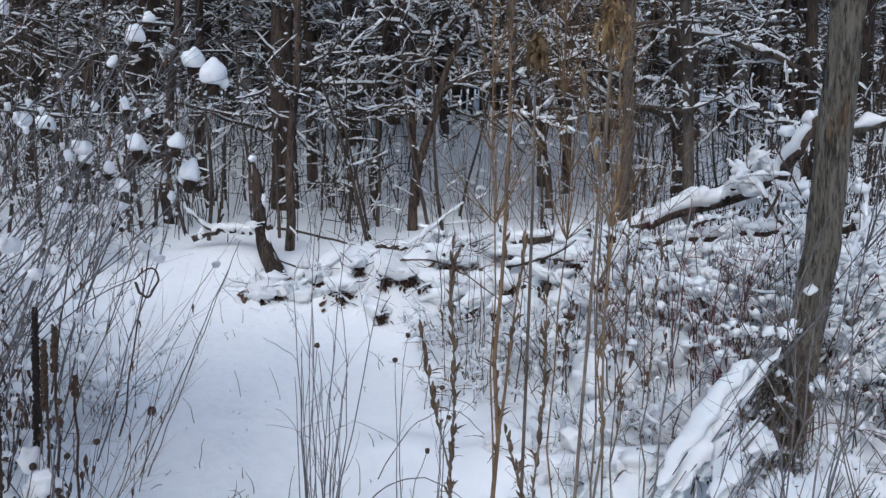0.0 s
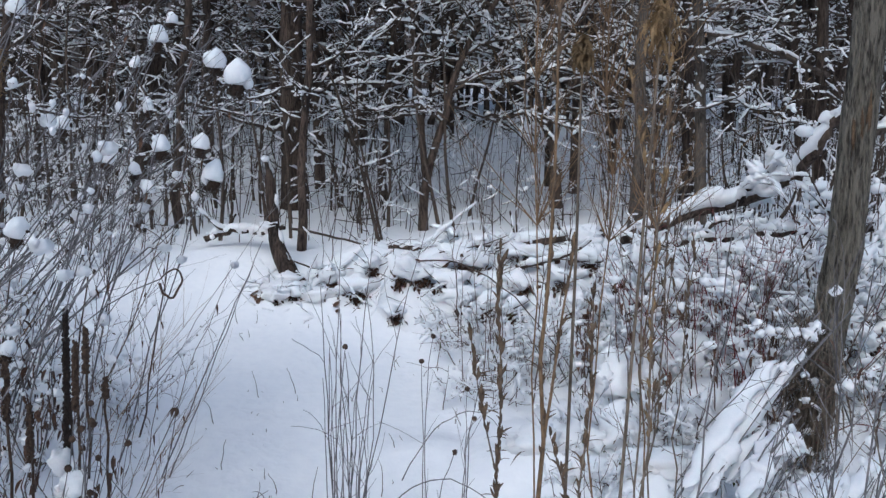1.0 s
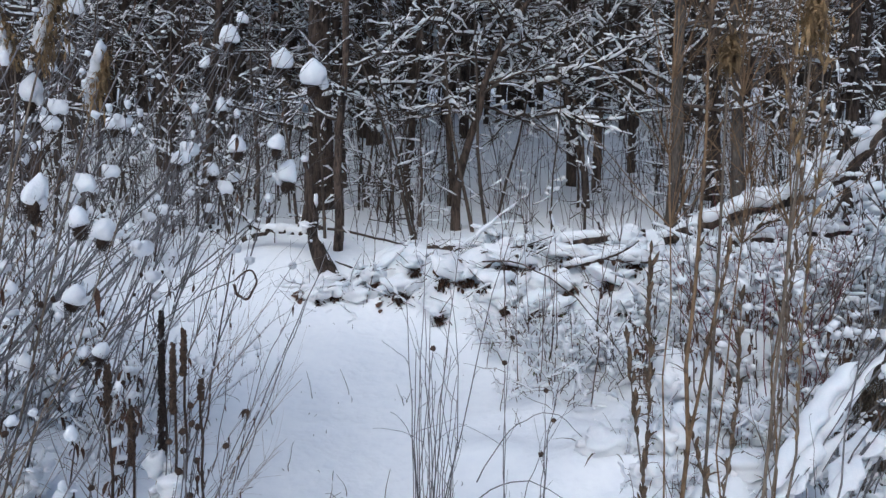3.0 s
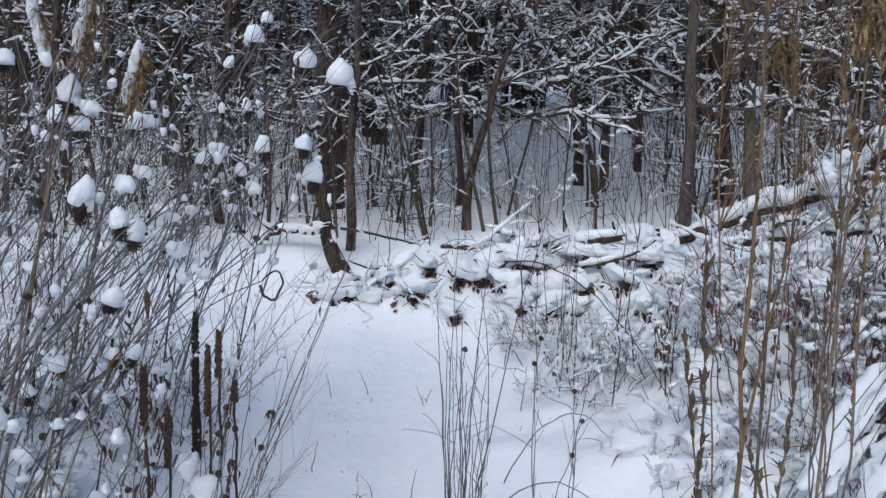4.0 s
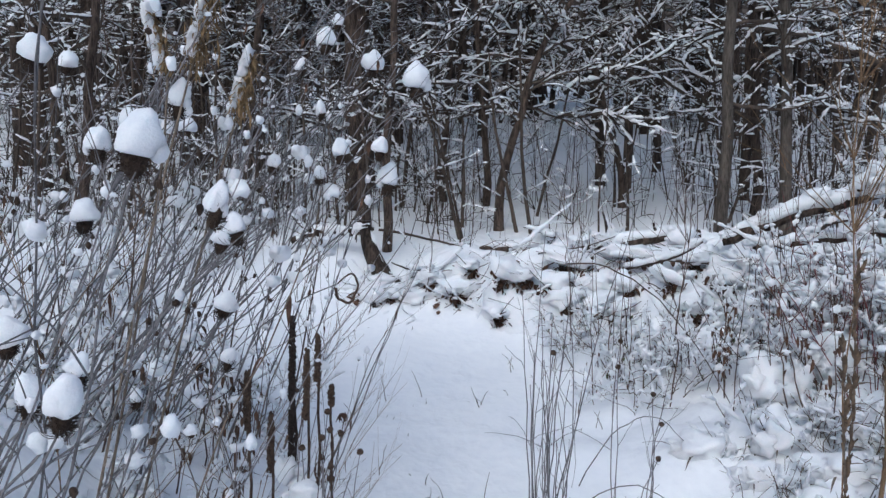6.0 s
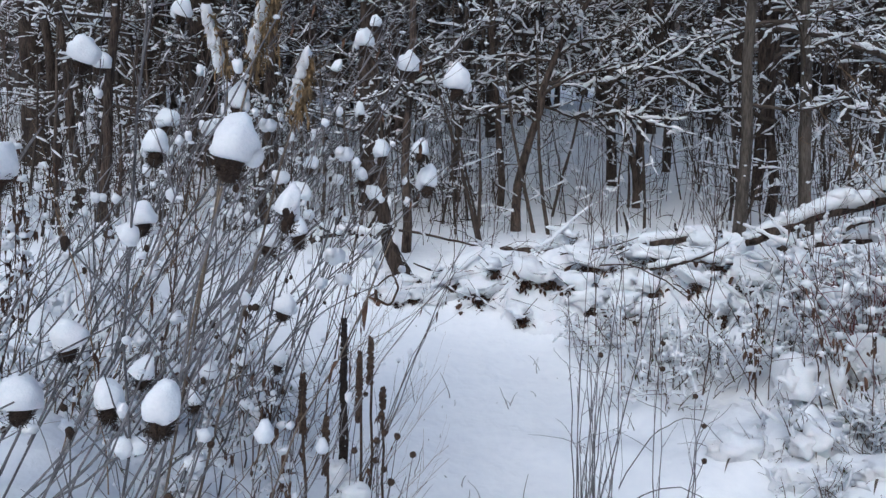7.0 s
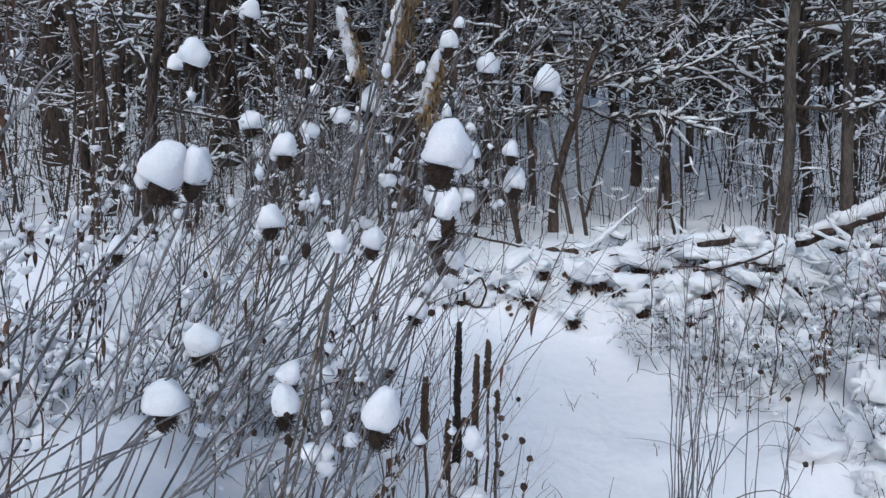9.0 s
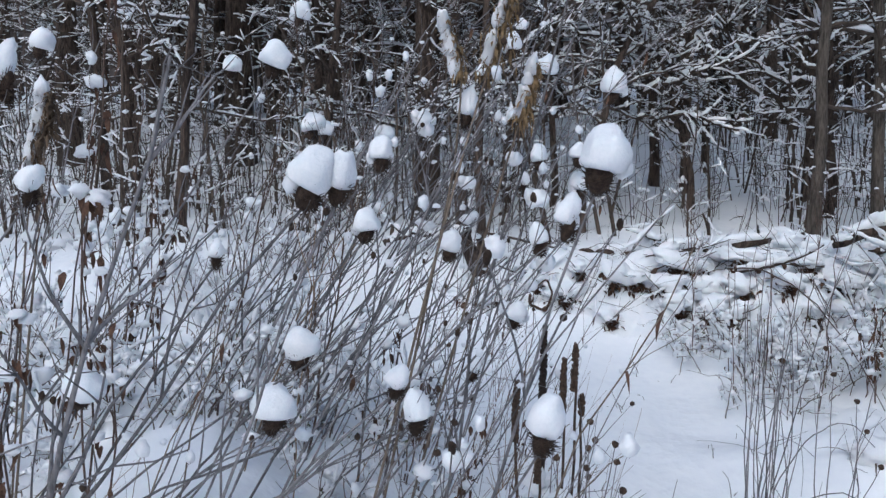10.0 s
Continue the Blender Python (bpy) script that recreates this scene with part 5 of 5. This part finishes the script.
def branchy_weed(x, y, top, seed, lean=0.0, mat=None, forks=12, r=0.0035, snow=0.0, label="tall dry weed with fine branching twigs", low=5):
    """A weed whose upper half breaks into many fine ascending twigs."""
    rng = np.random.default_rng(seed)
    t = thing("branchy_weed", label, "weed", "branching weeds")
    z0 = ground_z(x, y)
    st = bow((x, y, z0 - 0.04), (x + lean * (top - z0), y, top), (rng.normal(0, 0.02), 0, 0), 14, 0.006, rng)
    g = Geo(seed)
    g.tube(st, np.linspace(r, r * 0.3, 14), 6)
    part("stem", g, mat or STALK_TAN, t)
    s = Geo(seed + 1)
    for q in range(forks):
        i = int(rng.integers(low, 13))
        br = path(st[i], unit(st[i] - st[i - 1]) * 0.8 + np.array((rng.normal(0, 0.5), rng.normal(0, 0.4), 0.2)), rng.uniform(0.12, 0.4), 7, rng, 0.09, (0, 0, 0.05))
        one = Geo(seed + 3 + q)
        one.tube(br, np.linspace(r * 0.45, r * 0.18, 7), 4, close=False)
        for _ in range(4):
            j = int(rng.integers(2, 7))
            tw = path(br[j], unit(br[j] - br[j - 1]) + rng.normal(0, 0.45, 3), rng.uniform(0.04, 0.12), 4, rng, 0.1)
            one.tube(tw, np.linspace(r * 0.22, r * 0.1, 4), 3, close=False)
            one.blade(tw[-1], rng.normal(0, 0.6, 3) + np.array((0, 0, 0.5)), rng.uniform(0.008, 0.018), 0.004, 0.3, segs=2)
            if snow and rng.random() < snow:
                s.blob(tw[-1], np.array((1.6, 1.0, 0.7)) * rng.uniform(0.005, 0.011), 0.4, 1)
        part("branch", one, mat or STALK_TAN, t)
    if s.v:
        part("snow", s, SNOW, t, "", "stuff")


for i, (x, y, top, lean) in enumerate(((0.28, 1.5, 2.15, 0.03),)):
    branchy_weed(x, y, top, 3300 + 40 * i, lean)
for i, (x, y, top, lean) in enumerate(((0.35, 3.6, 1.75, 0.05), (0.75, 3.2, 1.5, -0.1), (1.05, 3.4, 1.7, 0.0), (0.55, 4.2, 1.8, 0.1), (1.25, 3.15, 1.5, 0.1), (0.0, 4.4, 1.7, -0.05), (-0.6, 5.2, 2.0, 0.05),
                                      (0.9, 4.0, 1.9, 0.0), (1.5, 3.5, 1.75, 0.1), (-0.9, 5.0, 1.9, 0.1), (0.25, 5.1, 2.1, -0.1), (1.2, 4.2, 2.0, 0.05), (-2.2, 4.6, 1.9, 0.1), (-2.7, 4.2, 1.9, 0.0))):
    branchy_weed(x, y, top, 3900 + 40 * i, lean, SHRUB_TWIG, 9, 0.004, 0.12, "thin dark sapling with fine snowy twigs")
for i, (x, y, top, lean) in enumerate(((-1.75, 3.2, 2.7, 0.15), (-2.2, 3.4, 2.8, 0.2), (-1.5, 3.3, 2.5, 0.2), (-2.9, 3.2, 2.6, 0.1), (-2.4, 2.9, 2.4, 0.25), (-3.3, 3.0, 2.7, 0.1), (-2.0, 2.6, 2.3, 0.2))):
    branchy_weed(x, y, top, 5000 + 40 * i, lean, SHRUB_TWIG, 13, 0.0045, 0.12, "tall dark branching weed above the teasel thicket")
branchy_weed(-2.42, 1.1, 1.98, 4861, 0.31, STALK_GREY, 8, 0.0085, 0.0, "stout grey forked stem at the edge of the thicket", 8)
for i, (x, y, top, lean) in enumerate(((0.10, 1.6, 2.3, 0.0), (0.33, 1.6, 2.3, 0.02), (0.22, 1.62, 2.25, 0.03))):
    branchy_weed(x, y, top, 5400 + 40 * i, lean, STALK_BROWN, 38, 0.003, 0.0, "tall dry weed with fine branching twigs", 9)
branchy_weed(0.60, 1.3, 1.62, 4601, 0.09, STALK_GREY, 8, 0.004, 0.0, "dry grey weed beside snow-bent grass")
branchy_weed(0.50, 1.42, 1.60, 4641, 0.18, STALK_GREY, 6, 0.004, 0.0, "dry grey weed beside snow-bent grass")
branchy_weed(0.36, 1.5, 1.72, 4681, 0.10, STALK_GREY, 3, 0.004, 0.0, "dry grey weed beside snow-bent grass")
branchy_weed(0.72, 1.35, 1.75, 4721, 0.05, STALK_GREY, 10, 0.004, 0.0, "dry grey weed beside snow-bent grass")
branchy_weed(0.44, 1.48, 1.30, 4761, 0.16, STALK_GREY, 2, 0.003, 0.0, "dry grey weed beside snow-bent grass")
branchy_weed(0.78, 1.5, 1.55, 4801, -0.05, STALK_GREY, 9, 0.0035, 0.0, "dry grey weed beside snow-bent grass")


# ---- fine stems on the clearing ----
def fine_stems(x, y, n, height, spread, seed, mat, label, balls=0.15, lean=0.0):
    rng = np.random.default_rng(seed)
    t = thing("weed_tuft", label, "weed tuft", "tufts on the clearing")
    for i in range(n):
        one = Geo(seed + 5 + i)
        px, py = x + rng.normal(0, spread * 0.35), y + rng.normal(0, spread * 0.35)
        z = ground_z(px, py)
        hgt = height * rng.uniform(0.45, 1.05)
        st = bow((px, py, z - 0.03), (px + lean * hgt + rng.normal(0, 0.06) * hgt, py + rng.normal(0, 0.05), z + hgt), (rng.normal(0, 0.02), 0, 0), 9, 0.003, rng)
        one.tube(st, np.linspace(0.0028, 0.0012, 9), 5)
        for _ in range(int(rng.integers(1, 4))):
            q = int(rng.integers(2, 8))
            tw = path(st[q], unit(st[q] - st[q - 1]) + rng.normal(0, 0.45, 3), rng.uniform(0.04, 0.16) * (0.5 + height), 6, rng, 0.14)
            one.tube(tw, np.linspace(0.0013, 0.0007, 6), 3, close=False)
        part("stem", one, mat, t)
        if rng.random() < balls:
            b = Geo(seed + 60 + i)
            b.blob(st[-1], 0.0095, 0.18, 2)
            part("seed_head", b, MULLEIN, t, "small round dark seed head")


fine_stems(-0.44, 2.42, 14, 0.95, 0.1, 2001, STALK_GREY, "tuft of thin grey stems standing in the snow", 0.1, 0.05)
fine_stems(-0.40, 2.5, 6, 1.35, 0.1, 2041, STALK_GREY, "tuft of tall thin grey stems", 0.1, 0.04)
fine_stems(-0.05, 2.6, 6, 0.85, 0.2, 2081, STALK_GREY, "few thin dry stems with round seed heads", 0.6, 0.06)
fine_stems(0.15, 3.9, 10, 0.75, 0.5, 2161, SHRUB_TWIG, "sparse dark stems among snowy weeds", 0.4)
fine_stems(1.22, 3.2, 5, 0.85, 0.3, 2261, RED_TWIG, "thin red-brown stems among snowy shrubs", 0.0)
fine_stems(0.75, 3.3, 7, 0.8, 0.6, 2201, SHRUB_TWIG, "sparse dark stems among snowy shrubs", 0.1)
fine_stems(-1.17, 2.05, 12, 0.88, 0.11, 2241, STALK_GREY, "bee balm stems with round grey seed heads", 0.9, 0.08)
fine_stems(-1.3, 1.9, 14, 0.75, 0.3, 2281, STALK_GREY, "bee balm stems with round grey seed heads", 0.7, 0.1)


def arching_stem(a, b, rise, r, seed, mat=None):
    rng = np.random.default_rng(seed)
    t = thing("arching_stem", "thin dry stem bowed over in an arc", "dry stem", "arching stems")
    g = Geo(seed)
    g.tube(bow(a, b, (0, 0, rise), 14, 0.003, rng), np.linspace(r, r * 0.5, 14), 5)
    part("stem", g, mat or STALK_GREY, t)


arching_stem((-0.35, 2.6, 0.5), (0.12, 2.6, 0.55), 0.16, 0.0028, 2301)
arching_stem((-0.25, 2.75, 0.62), (0.16, 2.8, 0.78), 0.17, 0.0026, 2303)
arching_stem((-1.32, 3.0, 0.42), (-0.87, 3.0, 1.42), 0.01, 0.0034, 2305)
arching_stem((-1.25, 3.0, 0.5), (-0.84, 3.05, 1.52), 0.01, 0.0032, 2307)
arching_stem((-0.2, 3.4, 1.4), (0.62, 3.5, 0.7), 0.2, 0.004, 2309, SHRUB_TWIG)
arching_stem((-1.25, 5.55, 1.42), (-0.3, 5.25, 1.20), 0.03, 0.011, 2315, BRANCH)
arching_stem((-2.5, 1.2, 0.3), (-2.0, 1.15, 1.3), 0.05, 0.004, 2313)
arching_stem((-2.75, 1.4, 0.75), (-1.79, 1.35, 1.325), 0.06, 0.0042, 2321)
arching_stem((-2.9, 1.45, 0.8), (-1.98, 1.4, 1.30), 0.07, 0.0036, 2323)
arching_stem((-2.6, 1.35, 0.7), (-1.73, 1.4, 1.37), 0.05, 0.004, 2325)
arching_stem((-3.0, 1.55, 0.9), (-2.25, 1.5, 1.30), 0.05, 0.0036, 2327)
arching_stem((-2.4, 1.3, 0.55), (-1.85, 1.3, 1.22), 0.04, 0.0034, 2329)
arching_stem((-2.8, 1.6, 0.6), (-1.6, 1.7, 1.5), 0.08, 0.004, 2331)


def curled_stem():
    t = thing("curled_stem", "dry stem whose brown tip curls round into a loop", "dry stem")
    g = Geo(2340)
    a = np.linspace(2.7, 2.7 - 5.9, 30)
    wob = np.array([1 + 0.3 * noise.noise(Vector((k * 0.25, 2.0, 0.0))) for k in range(30)])
    ring = np.stack([-1.13 + 0.040 * np.cos(a) * wob + 0.012 * np.sin(a), 2.79 + 0.02 * np.sin(2 * a), 1.375 + 0.052 * np.sin(a) * wob], 1)
    tail = bow((-1.85, 2.82, ground_z(-1.85, 2.82) - 0.03), ring[0], (-0.04, 0, 0.1), 9)
    g.tube(tail, 0.0024, 6)
    part("stem", g, STALK_GREY, t)
    c = Geo(2341)
    c.tube(ring, np.linspace(0.0028, 0.006, 30), 6, 0.6)
    part("curl", c, MULLEIN, t, "brown curled tip")
    w = thing("withered_leaf", "crumpled brown leaf hanging on a bent stem", "leaf")
    l, st = Geo(2344), Geo(2345)
    st.tube(bow((-1.24, 2.9, ground_z(-1.24, 2.9) - 0.02), (-1.155, 2.88, 0.87), (0.01, 0, 0.03), 8), 0.002, 5)
    for k in range(7):
        l.blade((-1.165 + 0.01 * math.sin(k * 2.1), 2.88, 0.865), (math.sin(k * 1.7), 0.4 * math.cos(k), -0.6 + 0.5 * math.cos(k * 2.3)), 0.035, 0.022, 0.8)
    part("stalk", st, STALK_GREY, w)
    part("blade", l, LEAF_BROWN, w)


curled_stem()


def snow_grass():
    """Short dry blades that poke through the snow of the clearing."""
    rng = np.random.default_rng(2401)
    t = thing("snow_grass", "sparse dry grass blades poking through the snow", "grass", kind="stuff")
    g = Geo(2402)
    knots = [(rng.uniform(-1.6, 0.05), rng.uniform(2.6, 4.9)) for _ in range(34)]
    for i in range(90):
        x, y = knots[i % 34]
        x, y = x + rng.normal(0, 0.05), y + rng.normal(0, 0.05)
        z = ground_z(x, y)
        st = path((x, y, z - 0.01), (rng.normal(0, 0.18), rng.normal(0, 0.18), 1), 0.02 + 0.16 * rng.random() ** 2, 6, rng, 0.2, (rng.normal(0, 0.1), 0, -0.06))
        g.tube(st, np.linspace(0.0021, 0.0009, 6), 4)
    part("blades", g, DRY_GRASS, t)
    leaf = thing("dead_leaf", "small red-brown dead leaf caught above the snow", "leaf")
    l = Geo(2403)
    l.blade((-1.87, 5.0, 0.86), (0.1, 0, 1), 0.07, 0.04, 0.4)
    part("blade", l, LEAF_BROWN, leaf)


snow_grass()
